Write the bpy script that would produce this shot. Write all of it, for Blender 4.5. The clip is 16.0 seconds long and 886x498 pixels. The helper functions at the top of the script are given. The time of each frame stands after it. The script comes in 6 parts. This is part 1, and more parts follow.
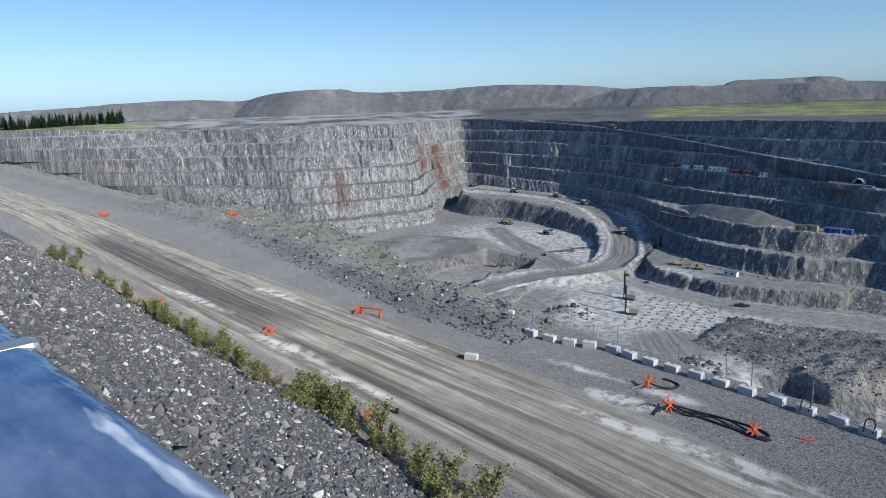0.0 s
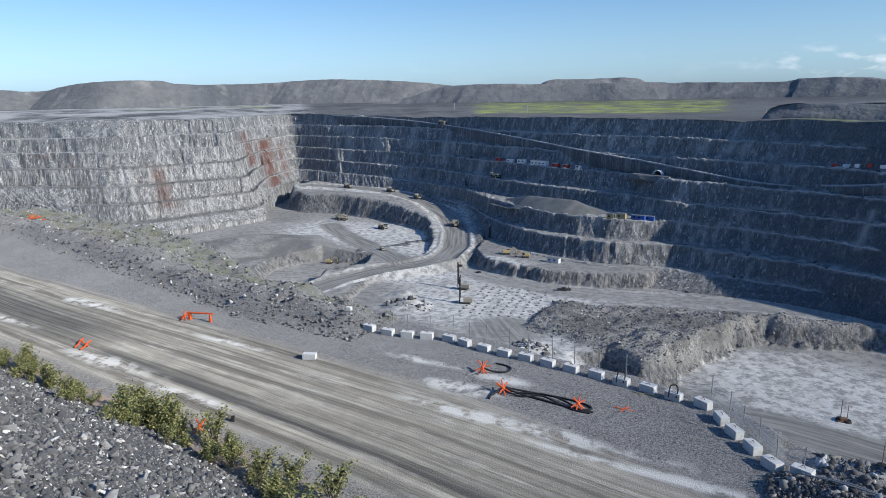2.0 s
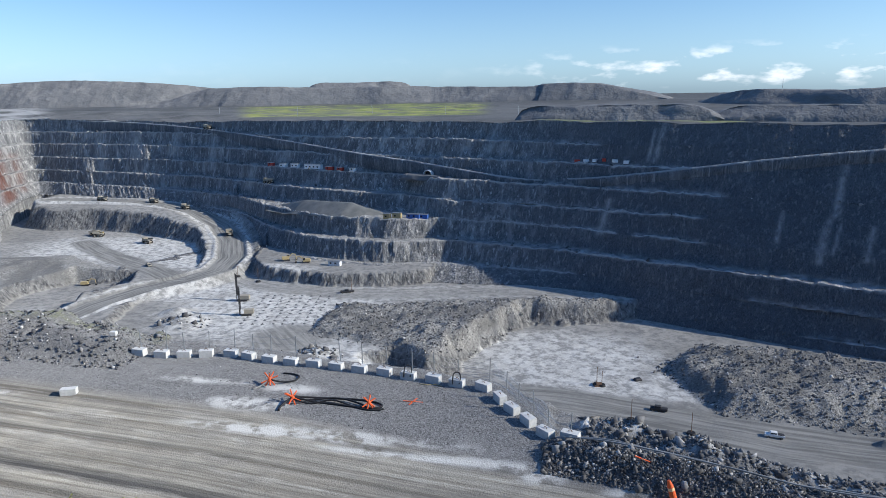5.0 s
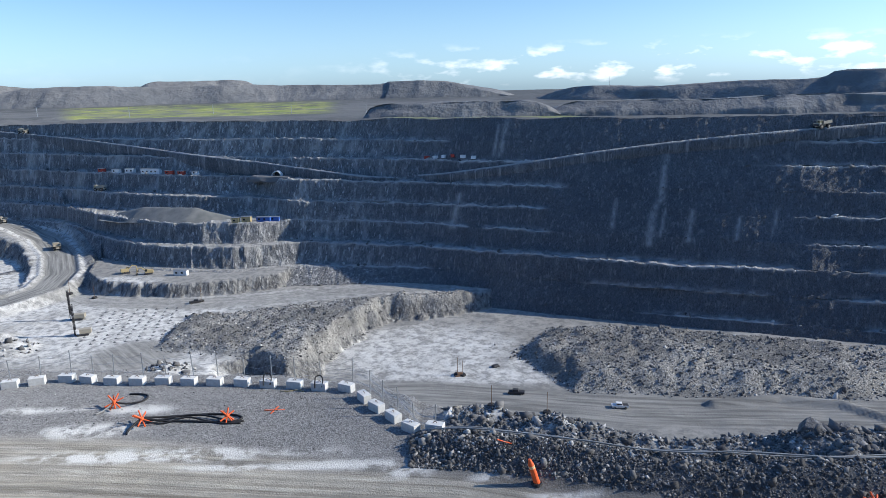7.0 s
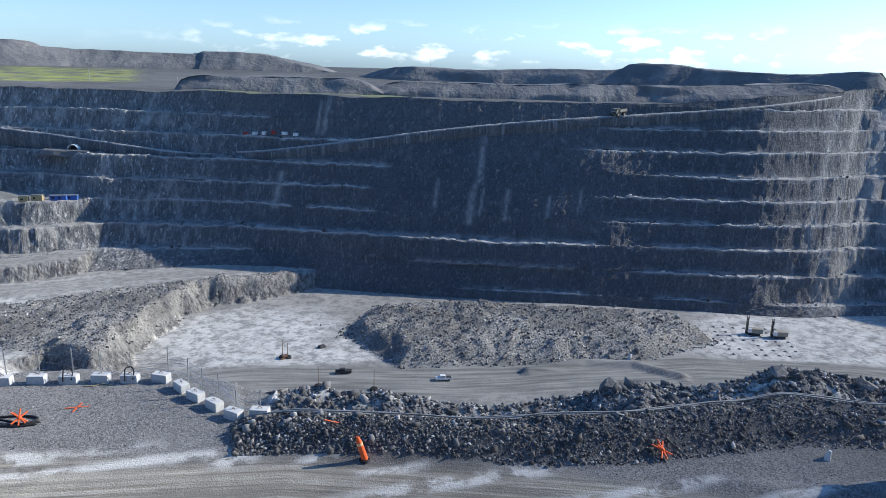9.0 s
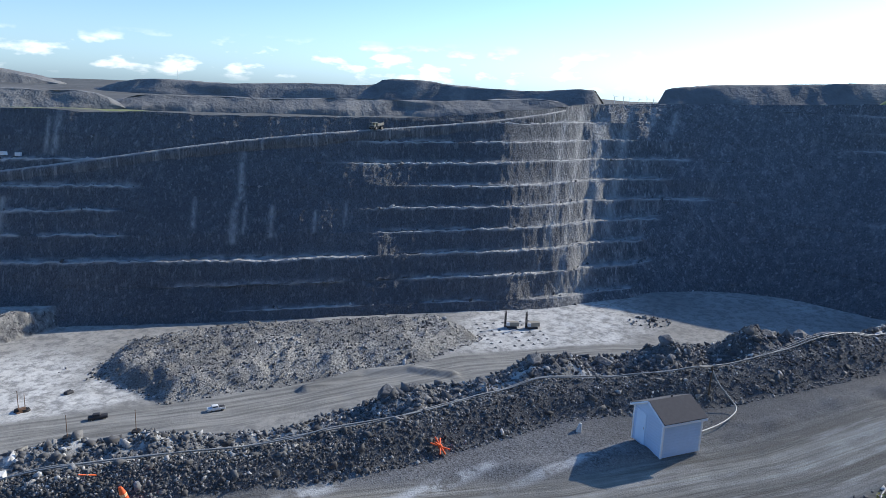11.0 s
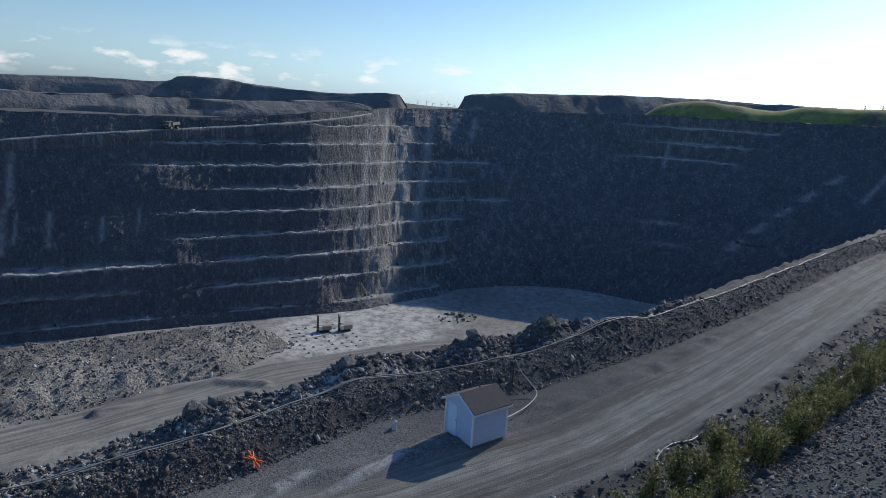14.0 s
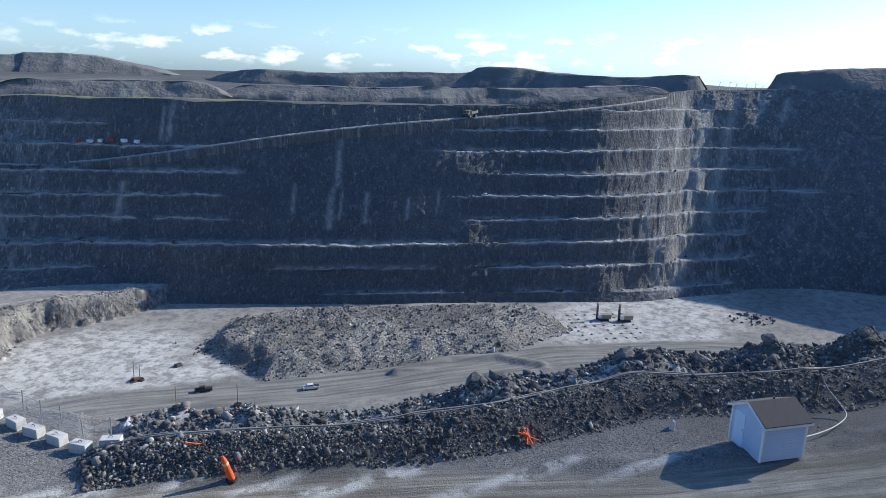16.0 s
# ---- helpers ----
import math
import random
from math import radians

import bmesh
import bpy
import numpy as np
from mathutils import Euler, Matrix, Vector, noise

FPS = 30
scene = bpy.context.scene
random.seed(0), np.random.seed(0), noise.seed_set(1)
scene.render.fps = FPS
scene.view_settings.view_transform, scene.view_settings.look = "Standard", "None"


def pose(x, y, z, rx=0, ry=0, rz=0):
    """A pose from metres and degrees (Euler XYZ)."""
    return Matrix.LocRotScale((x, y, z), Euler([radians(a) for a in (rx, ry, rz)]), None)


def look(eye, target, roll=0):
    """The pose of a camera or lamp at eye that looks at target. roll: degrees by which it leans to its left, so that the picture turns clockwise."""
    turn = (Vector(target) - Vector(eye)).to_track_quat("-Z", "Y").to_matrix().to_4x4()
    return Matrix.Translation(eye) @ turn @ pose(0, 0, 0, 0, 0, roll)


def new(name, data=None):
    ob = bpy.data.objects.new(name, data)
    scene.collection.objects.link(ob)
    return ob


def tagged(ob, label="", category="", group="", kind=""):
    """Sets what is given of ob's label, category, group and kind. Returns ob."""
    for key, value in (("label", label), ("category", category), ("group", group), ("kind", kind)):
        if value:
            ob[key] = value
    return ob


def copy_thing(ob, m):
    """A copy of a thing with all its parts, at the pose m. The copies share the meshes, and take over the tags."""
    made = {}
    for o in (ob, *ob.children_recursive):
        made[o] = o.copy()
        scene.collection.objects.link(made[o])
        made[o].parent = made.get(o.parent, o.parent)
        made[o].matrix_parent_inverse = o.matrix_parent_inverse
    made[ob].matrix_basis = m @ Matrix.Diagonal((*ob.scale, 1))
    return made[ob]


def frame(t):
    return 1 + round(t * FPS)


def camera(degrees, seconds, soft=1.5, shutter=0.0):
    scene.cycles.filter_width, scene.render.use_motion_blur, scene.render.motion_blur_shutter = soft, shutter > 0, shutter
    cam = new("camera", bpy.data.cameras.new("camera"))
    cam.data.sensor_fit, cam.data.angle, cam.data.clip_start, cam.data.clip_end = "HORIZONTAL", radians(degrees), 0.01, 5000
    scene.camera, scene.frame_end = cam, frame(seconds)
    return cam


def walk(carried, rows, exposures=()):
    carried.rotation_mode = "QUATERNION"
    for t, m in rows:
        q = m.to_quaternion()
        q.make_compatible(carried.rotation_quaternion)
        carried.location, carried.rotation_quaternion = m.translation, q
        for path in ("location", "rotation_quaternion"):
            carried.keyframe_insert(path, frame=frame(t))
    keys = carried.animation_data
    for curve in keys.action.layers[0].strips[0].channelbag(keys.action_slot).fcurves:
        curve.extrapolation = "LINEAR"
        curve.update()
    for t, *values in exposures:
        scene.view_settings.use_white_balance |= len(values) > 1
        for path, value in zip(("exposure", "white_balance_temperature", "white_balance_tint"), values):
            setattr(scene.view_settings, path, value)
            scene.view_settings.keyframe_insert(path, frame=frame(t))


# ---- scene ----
# Seconds, heading clockwise from +y, tilt below the horizon, lean to the right (degrees).
VIEW = (
    (0, -45.20, 11.95, 1.98), (0.5, -40.15, 12.16, 1.53), (1, -36.42, 12.42, 1.63), (1.5, -33.88, 12.71, 1.22),
    (2, -31.17, 12.72, 1.15), (2.5, -27.92, 12.88, 1.15), (3, -24.08, 12.86, 0.87), (3.5, -20.87, 13.04, 1.00),
    (4, -18.60, 13.11, 1.11), (6.5, -2.50, 12.69, 1.35), (7, 0.00, 13.23, 1.46), (7.5, 3.75, 13.21, 0.45),
    (8, 6.76, 14.39, -0.63), (10.5, 30.09, 13.68, -1.68), (11, 34.87, 13.21, -2.18), (11.5, 40.96, 12.89, -2.64),
    (12, 46.20, 12.75, -3.37), (12.5, 50.22, 12.23, -3.97), (13, 52.95, 11.82, -4.19), (13.5, 53.73, 11.62, -4.45),
    (14, 51.07, 12.17, -3.92), (14.5, 44.29, 13.19, -3.16), (15, 39.16, 13.55, -2.43), (15.5, 33.77, 14.01, -2.20),
    (16, 27.02, 14.44, -1.55),
)
EYE = Vector((0.0, 0.0, 19.0))
cam = camera(66.04, 16.0, soft=0.5)
# the camera is leaned out a hand's width over the rail in the first second
walk(cam, [(t, pose(EYE.x, EYE.y + .075 * (1 - (1 - min(t, 1.0)) ** 3), EYE.z, 90 - tilt, 0, -heading) @ pose(0, 0, 0, 0, 0, -lean)) for t, heading, tilt, lean in VIEW],
     exposures=((0.0, -0.1, 6450, 9), (3.0, 0.12, 6450, 9), (4.0, 0.15, 6450, 9), (8.0, 0.45, 6500, 9), (11.0, 0.47, 6600, 9), (12.5, 0.1, 6850, 9), (13.3, -0.2, 6900, 9), (14.0, -0.2, 6850, 9), (14.5, 0.03, 6750, 9), (16.0, 0.4, 6600, 9)))

# ---- light ----
SUN_HEADING, SUN_HEIGHT = 90.0, 27.5
sun_data = bpy.data.lights.new("sun", "SUN")
sun_data.energy, sun_data.angle, sun_data.color = 4.7, radians(0.53), (1.0, 0.95, 0.87)
sun = new("sun", sun_data)
sun_way = Vector((math.sin(radians(SUN_HEADING)) * math.cos(radians(SUN_HEIGHT)),
                  math.cos(radians(SUN_HEADING)) * math.cos(radians(SUN_HEIGHT)), math.sin(radians(SUN_HEIGHT))))
sun.matrix_world = look(sun_way * 900, (0, 0, 0))


def sky():
    world = bpy.data.worlds.new("sky")
    scene.world = world
    world.use_nodes = True
    nt = world.node_tree
    nt.nodes.clear()
    N = nt.nodes.new
    out, bg, tex = N("ShaderNodeOutputWorld"), N("ShaderNodeBackground"), N("ShaderNodeTexSky")
    tex.sky_type, tex.sun_disc = "NISHITA", False
    tex.sun_elevation, tex.sun_rotation = radians(SUN_HEIGHT), radians(SUN_HEADING)
    tex.altitude, tex.air_density, tex.dust_density, tex.ozone_density = 300, 1.0, 0.9, 2.0
    # low fair-weather clouds: a noise on the dome, flattened, kept to a belt above the horizon
    co, mp, sep = N("ShaderNodeTexCoord"), N("ShaderNodeMapping"), N("ShaderNodeSeparateXYZ")
    mp.inputs["Scale"].default_value = (11.0, 11.0, 30)
    mp.inputs["Location"].default_value = (2.1, 0.6, 0.35)
    nz = N("ShaderNodeTexNoise")
    nz.inputs["Scale"].default_value, nz.inputs["Detail"].default_value, nz.inputs["Roughness"].default_value = 1.9, 8, 0.52
    rp = N("ShaderNodeValToRGB")
    rp.color_ramp.elements[0].position, rp.color_ramp.elements[1].position = 0.53, 0.68
    belt = N("ShaderNodeValToRGB")
    e = belt.color_ramp.elements
    e[0].position, e[1].position = 0.0, 0.062
    e[0].color, e[1].color = (0.0, 0.0, 0.0, 1), (0, 0, 0, 1)
    for at, v in ((0.01, 0.6), (0.026, 0.9), (0.042, 0.8)):
        k = e.new(at)
        k.color = (v, v, v, 1)
    mul, mix = N("ShaderNodeMath"), N("ShaderNodeMix")
    mul.operation, mix.data_type = "MULTIPLY", "RGBA"
    mix.inputs["B"].default_value = (9.0, 9.3, 9.8, 1)
    L = nt.links.new
    L(co.outputs["Generated"], mp.inputs["Vector"])
    L(mp.outputs["Vector"], nz.inputs["Vector"])
    L(nz.outputs["Fac"], rp.inputs["Fac"])
    L(co.outputs["Generated"], sep.inputs["Vector"])
    L(sep.outputs["Z"], belt.inputs["Fac"])
    L(rp.outputs["Color"], mul.inputs[0])
    L(belt.outputs["Color"], mul.inputs[1])
    # they stand over the far side of the pit, few elsewhere
    dot, side = N("ShaderNodeVectorMath"), N("ShaderNodeMapRange")
    dot.operation = "DOT_PRODUCT"
    dot.inputs[1].default_value = (math.sin(radians(36)), math.cos(radians(36)), 0)
    side.inputs["From Min"].default_value, side.inputs["From Max"].default_value = 0.70, 0.90
    side.inputs["To Min"].default_value = 0.04
    both = N("ShaderNodeMath")
    both.operation = "MULTIPLY"
    L(co.outputs["Generated"], dot.inputs[0])
    L(dot.outputs["Value"], side.inputs["Value"])
    L(mul.outputs["Value"], both.inputs[0])
    L(side.outputs["Result"], both.inputs[1])
    L(both.outputs["Value"], mix.inputs["Factor"])
    # pale blue summer haze low down
    tint, low, haze = N("ShaderNodeMix"), N("ShaderNodeValToRGB"), N("ShaderNodeMix")
    tint.data_type, tint.blend_type, haze.data_type = "RGBA", "MULTIPLY", "RGBA"
    tint.inputs["Factor"].default_value = 1.0
    tint.inputs["B"].default_value = (0.52, 0.86, 1.25, 1)
    low.color_ramp.elements[0].position, low.color_ramp.elements[1].position = 0.0, 0.22
    low.color_ramp.elements[0].color, low.color_ramp.elements[1].color = (0.6, 0.6, 0.6, 1), (0, 0, 0, 1)
    gain, bright = N("ShaderNodeRGBToBW"), N("ShaderNodeMix")
    bright.data_type, bright.blend_type = "RGBA", "MULTIPLY"
    bright.inputs["Factor"].default_value = 1.0
    bright.inputs["B"].default_value = (0.95, 1.26, 1.58, 1)
    L(tex.outputs["Color"], gain.inputs["Color"])
    L(gain.outputs["Val"], bright.inputs["A"])
    L(tex.outputs["Color"], tint.inputs["A"])
    L(sep.outputs["Z"], low.inputs["Fac"])
    L(low.outputs["Color"], haze.inputs["Factor"])
    L(tint.outputs["Result"], haze.inputs["A"])
    L(bright.outputs["Result"], haze.inputs["B"])
    L(haze.outputs["Result"], mix.inputs["A"])
    L(mix.outputs["Result"], bg.inputs["Color"])
    bg.inputs["Strength"].default_value = 0.12
    L(bg.outputs["Background"], out.inputs["Surface"])


sky()


# ---- materials ----
class Mat:
    """A small builder of node materials, in world-sized object coordinates."""

    def __init__(self, name, rough=0.9, metal=0.0, rugged=0.3):
        self.m = bpy.data.materials.new(name)
        self.m.use_nodes = True
        self.nt = self.m.node_tree
        self.b = self.nt.nodes["Principled BSDF"]
        self.b.inputs["Roughness"].default_value = rough
        self.b.inputs["Metallic"].default_value = metal
        self.b.inputs["Specular IOR Level"].default_value = 0.3
        self.b.inputs["Diffuse Roughness"].default_value = rugged
        self.co = self.nt.nodes.new("ShaderNodeTexCoord").outputs["Object"]

    def link(self, a, b):
        self.nt.links.new(a, b)

    def noise(self, scale, detail=5, rough=0.55, stretch=(1, 1, 1), vec=None, turn=0.0):
        mp, nz = self.nt.nodes.new("ShaderNodeMapping"), self.nt.nodes.new("ShaderNodeTexNoise")
        mp.inputs["Scale"].default_value = stretch
        mp.inputs["Rotation"].default_value = (0, 0, radians(turn))
        self.link(vec or self.co, mp.inputs["Vector"])
        self.link(mp.outputs["Vector"], nz.inputs["Vector"])
        nz.inputs["Scale"].default_value, nz.inputs["Detail"].default_value, nz.inputs["Roughness"].default_value = scale, detail, rough
        return nz.outputs["Fac"]

    def cells(self, scale, out="Distance", vec=None):
        v = self.nt.nodes.new("ShaderNodeTexVoronoi")
        v.inputs["Scale"].default_value = scale
        self.link(vec or self.co, v.inputs["Vector"])
        return v.outputs[out]

    def ramp(self, fac, stops):
        r = self.nt.nodes.new("ShaderNodeValToRGB")
        e = r.color_ramp.elements
        while len(e) < len(stops):
            e.new(0.5)
        for k, (p, c) in zip(e, stops):
            k.position = p
            k.color = (*c, 1) if isinstance(c, tuple) else (c, c, c, 1)
        self.link(fac, r.inputs["Fac"])
        return r.outputs["Color"]

    def mix(self, fac, a, b, mode="MIX"):
        x = self.nt.nodes.new("ShaderNodeMix")
        x.data_type, x.blend_type = "RGBA", mode
        for k, v in (("Factor", fac), ("A", a), ("B", b)):
            s = x.inputs[k] if k == "Factor" else [i for i in x.inputs if i.name == k and i.type == "RGBA"][0]
            if isinstance(v, (int, float)):
                s.default_value = v if k == "Factor" else (v, v, v, 1)
            elif isinstance(v, tuple):
                s.default_value = (*v, 1)
            else:
                self.link(v, s)
        return [o for o in x.outputs if o.type == "RGBA"][0]

    def math(self, op, a, b=0.0, clamp=False):
        x = self.nt.nodes.new("ShaderNodeMath")
        x.operation, x.use_clamp = op, clamp
        for i, v in enumerate((a, b)):
            if isinstance(v, (int, float)):
                x.inputs[i].default_value = v
            else:
                self.link(v, x.inputs[i])
        return x.outputs["Value"]

    def attr(self, name):
        a = self.nt.nodes.new("ShaderNodeAttribute")
        a.attribute_name = name
        return a.outputs["Fac"]

    def vec_attr(self, name):
        a = self.nt.nodes.new("ShaderNodeAttribute")
        a.attribute_name = name
        return a.outputs["Vector"]

    def done(self, color, height=None, strength=0.4, dist=0.1):
        if isinstance(color, tuple):
            self.b.inputs["Base Color"].default_value = (*color, 1)
        else:
            self.link(color, self.b.inputs["Base Color"])
        if height is not None:
            bp = self.nt.nodes.new("ShaderNodeBump")
            bp.inputs["Strength"].default_value, bp.inputs["Distance"].default_value = strength, dist
            self.link(height, bp.inputs["Height"])
            self.link(bp.outputs["Normal"], self.b.inputs["Normal"])
        return self.m


def mat_pit_wall():
    k = Mat("blasted_rock")
    big = k.noise(0.012, 4)
    mid = k.noise(0.09, 6, 0.6)
    streak = k.noise(0.55, 6, 0.62, (1, 1, 0.05))
    fine = k.noise(1.6, 5, 0.65, (1, 1, 0.3))
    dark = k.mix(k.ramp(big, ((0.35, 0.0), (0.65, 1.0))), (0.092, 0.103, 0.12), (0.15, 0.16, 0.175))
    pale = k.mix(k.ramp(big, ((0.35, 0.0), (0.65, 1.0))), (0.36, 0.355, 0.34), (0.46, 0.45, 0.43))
    # pale mixes the rock's own tone with sunlight and glare on the walls
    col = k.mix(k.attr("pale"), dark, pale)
    col = k.mix(k.ramp(mid, ((0.3, 0.0), (0.7, 0.5))), col, (0.155, 0.165, 0.178))
    col = k.mix(k.ramp(fine, ((0.36, 0.75), (0.52, 0.0))), col, (0.06, 0.064, 0.072))
    veins = k.math("ADD", k.math("MULTIPLY", k.attr("pale"), 2.2), 0.28, True)
    col = k.mix(k.math("MULTIPLY", veins, k.ramp(streak, ((0.55, 0.0), (0.68, 0.8)))), col, (0.46, 0.45, 0.43))
    lace = k.noise(1.0, 5, 0.6, (1, 1, 0.035))
    col = k.mix(k.math("MULTIPLY", k.attr("pale"), k.ramp(lace, ((0.54, 0.0), (0.63, 0.6)))), col, (0.66, 0.65, 0.62))
    col = k.mix(k.math("MULTIPLY", k.attr("pale"), k.ramp(lace, ((0.40, 0.6), (0.47, 0.0)))), col, (0.16, 0.16, 0.15))
    grit = k.noise(3.0, 4, 0.75, (1, 1, 0.45))
    col = k.mix(k.ramp(grit, ((0.38, 0.6), (0.48, 0.0))), col, (0.05, 0.053, 0.06))
    col = k.mix(k.ramp(grit, ((0.56, 0.0), (0.68, 0.4))), col, (0.38, 0.375, 0.365))
    # broad seams of lighter and darker rock that run down the faces
    seam = k.noise(0.2, 6, 0.62, (1, 1, 0.07))
    seamed = k.math("MULTIPLY", k.attr("pale"), k.math("SUBTRACT", 2.0, k.math("MULTIPLY", k.attr("pale"), 1.25)))
    col = k.mix(k.math("MULTIPLY", k.math("ADD", seamed, 0.05, True), k.ramp(seam, ((0.53, 0.0), (0.63, 0.75)))), col, (0.52, 0.51, 0.49))
    col = k.mix(k.math("MULTIPLY", k.ramp(seam, ((0.36, 0.7), (0.47, 0.0))), k.math("ADD", k.math("MULTIPLY", seamed, .6), 0.25, True)), col, (0.07, 0.072, 0.078))
    runs = k.noise(0.75, 4, 0.55, (1, 1, 0.045))
    col = k.mix(k.math("MULTIPLY", k.math("ADD", k.math("MULTIPLY", k.attr("pale"), 1.5), 0.16, True), k.ramp(runs, ((0.60, 0.0), (0.645, 0.95)))), col, (0.62, 0.61, 0.59))
    rust = k.math("MULTIPLY", k.attr("rust"), k.ramp(k.noise(0.16, 6, 0.65, (1, 1, 0.2)), ((0.36, 0.0), (0.5, 0.9))))
    col = k.mix(rust, col, k.mix(fine, (0.085, 0.032, 0.024), (0.22, 0.085, 0.055)))
    # ledges on dark walls: pale debris, brightened further for light catching the rims
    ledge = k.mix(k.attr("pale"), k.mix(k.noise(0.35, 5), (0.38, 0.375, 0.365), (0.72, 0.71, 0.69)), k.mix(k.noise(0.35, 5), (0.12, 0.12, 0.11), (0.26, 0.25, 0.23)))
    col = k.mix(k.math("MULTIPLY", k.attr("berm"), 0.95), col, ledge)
    # loose scree and painted sunlit patches share one pale colour
    col = k.mix(k.math("MULTIPLY", k.attr("scree_and_lit"), k.ramp(k.noise(0.5, 6, 0.7, (1, 1, 0.12)), ((0.36, 0.15), (0.6, 0.9)))), col, (0.44, 0.435, 0.42))
    h = k.math("ADD", k.math("MULTIPLY", streak, 1.0), k.math("ADD", k.math("MULTIPLY", fine, 0.6), k.math("MULTIPLY", grit, 0.5)))
    return k.done(col, h, 1.0, 1.2)


def mat_pit_floor():
    k = Mat("pit_floor_dust")
    big, mid, fine = k.noise(0.02, 5, 0.6), k.noise(0.14, 6, 0.6), k.noise(1.1, 5, 0.7)
    col = k.mix(k.ramp(big, ((0.35, 0.0), (0.68, 1.0))), (0.24, 0.233, 0.218), (0.375, 0.362, 0.335))
    tracks = k.noise(0.06, 3, 0.5, (1, 1, 1))
    bands = k.math("SINE", k.math("MULTIPLY", tracks, 150.0))
    col = k.mix(k.math("MULTIPLY", k.ramp(bands, ((0.7, 0.0), (0.97, 0.75))), k.attr("pale")), col, (0.62, 0.61, 0.58))
    col = k.mix(k.math("MULTIPLY", k.attr("pale"), k.ramp(mid, ((0.3, 0.35), (0.6, 0.95)))), col, (0.62, 0.61, 0.58))
    col = k.mix(k.ramp(k.noise(0.3, 7, 0.7), ((0.40, 0.7), (0.55, 0.0))), col, (0.14, 0.14, 0.138))
    rub = k.mix(k.ramp(fine, ((0.35, 0.0), (0.65, 1.0))), (0.14, 0.136, 0.128), (0.46, 0.447, 0.415))
    rub = k.mix(k.ramp(k.noise(0.035, 4, 0.6), ((0.46, 0.0), (0.56, 0.65))), rub, (0.125, 0.123, 0.118))
    col = k.mix(k.attr("rubble"), col, rub)
    lane = k.noise(1.0, 5, 0.6, (0.03, 0.55, 1), k.vec_attr("lane"))
    road = k.mix(k.ramp(lane, ((0.4, 0.0), (0.62, 1.0))), (0.14, 0.138, 0.13), (0.30, 0.292, 0.27))
    col = k.mix(k.attr("road"), col, road)
    cliff = k.mix(k.ramp(k.noise(0.6, 5, 0.6, (1, 1, 0.1)), ((0.35, 0.0), (0.65, 1.0))), (0.07, 0.07, 0.075), (0.27, 0.265, 0.25))
    cliff = k.mix(k.ramp(k.noise(0.9, 6, 0.65, (1, 1, 0.08)), ((0.55, 0.0), (0.66, 0.7))), cliff, (0.42, 0.41, 0.39))
    col = k.mix(k.attr("cliff"), col, cliff)
    ribs = k.math("MULTIPLY", k.noise(0.5, 6, 0.65, (1, 1, 0.1)), k.math("MULTIPLY", k.attr("cliff"), 2.0))
    return k.done(col, k.math("ADD", ribs, k.math("ADD", k.math("MULTIPLY", fine, k.math("ADD", k.attr("rubble"), 0.15)), k.math("MULTIPLY", mid, 0.3))), 0.9, 1.0)


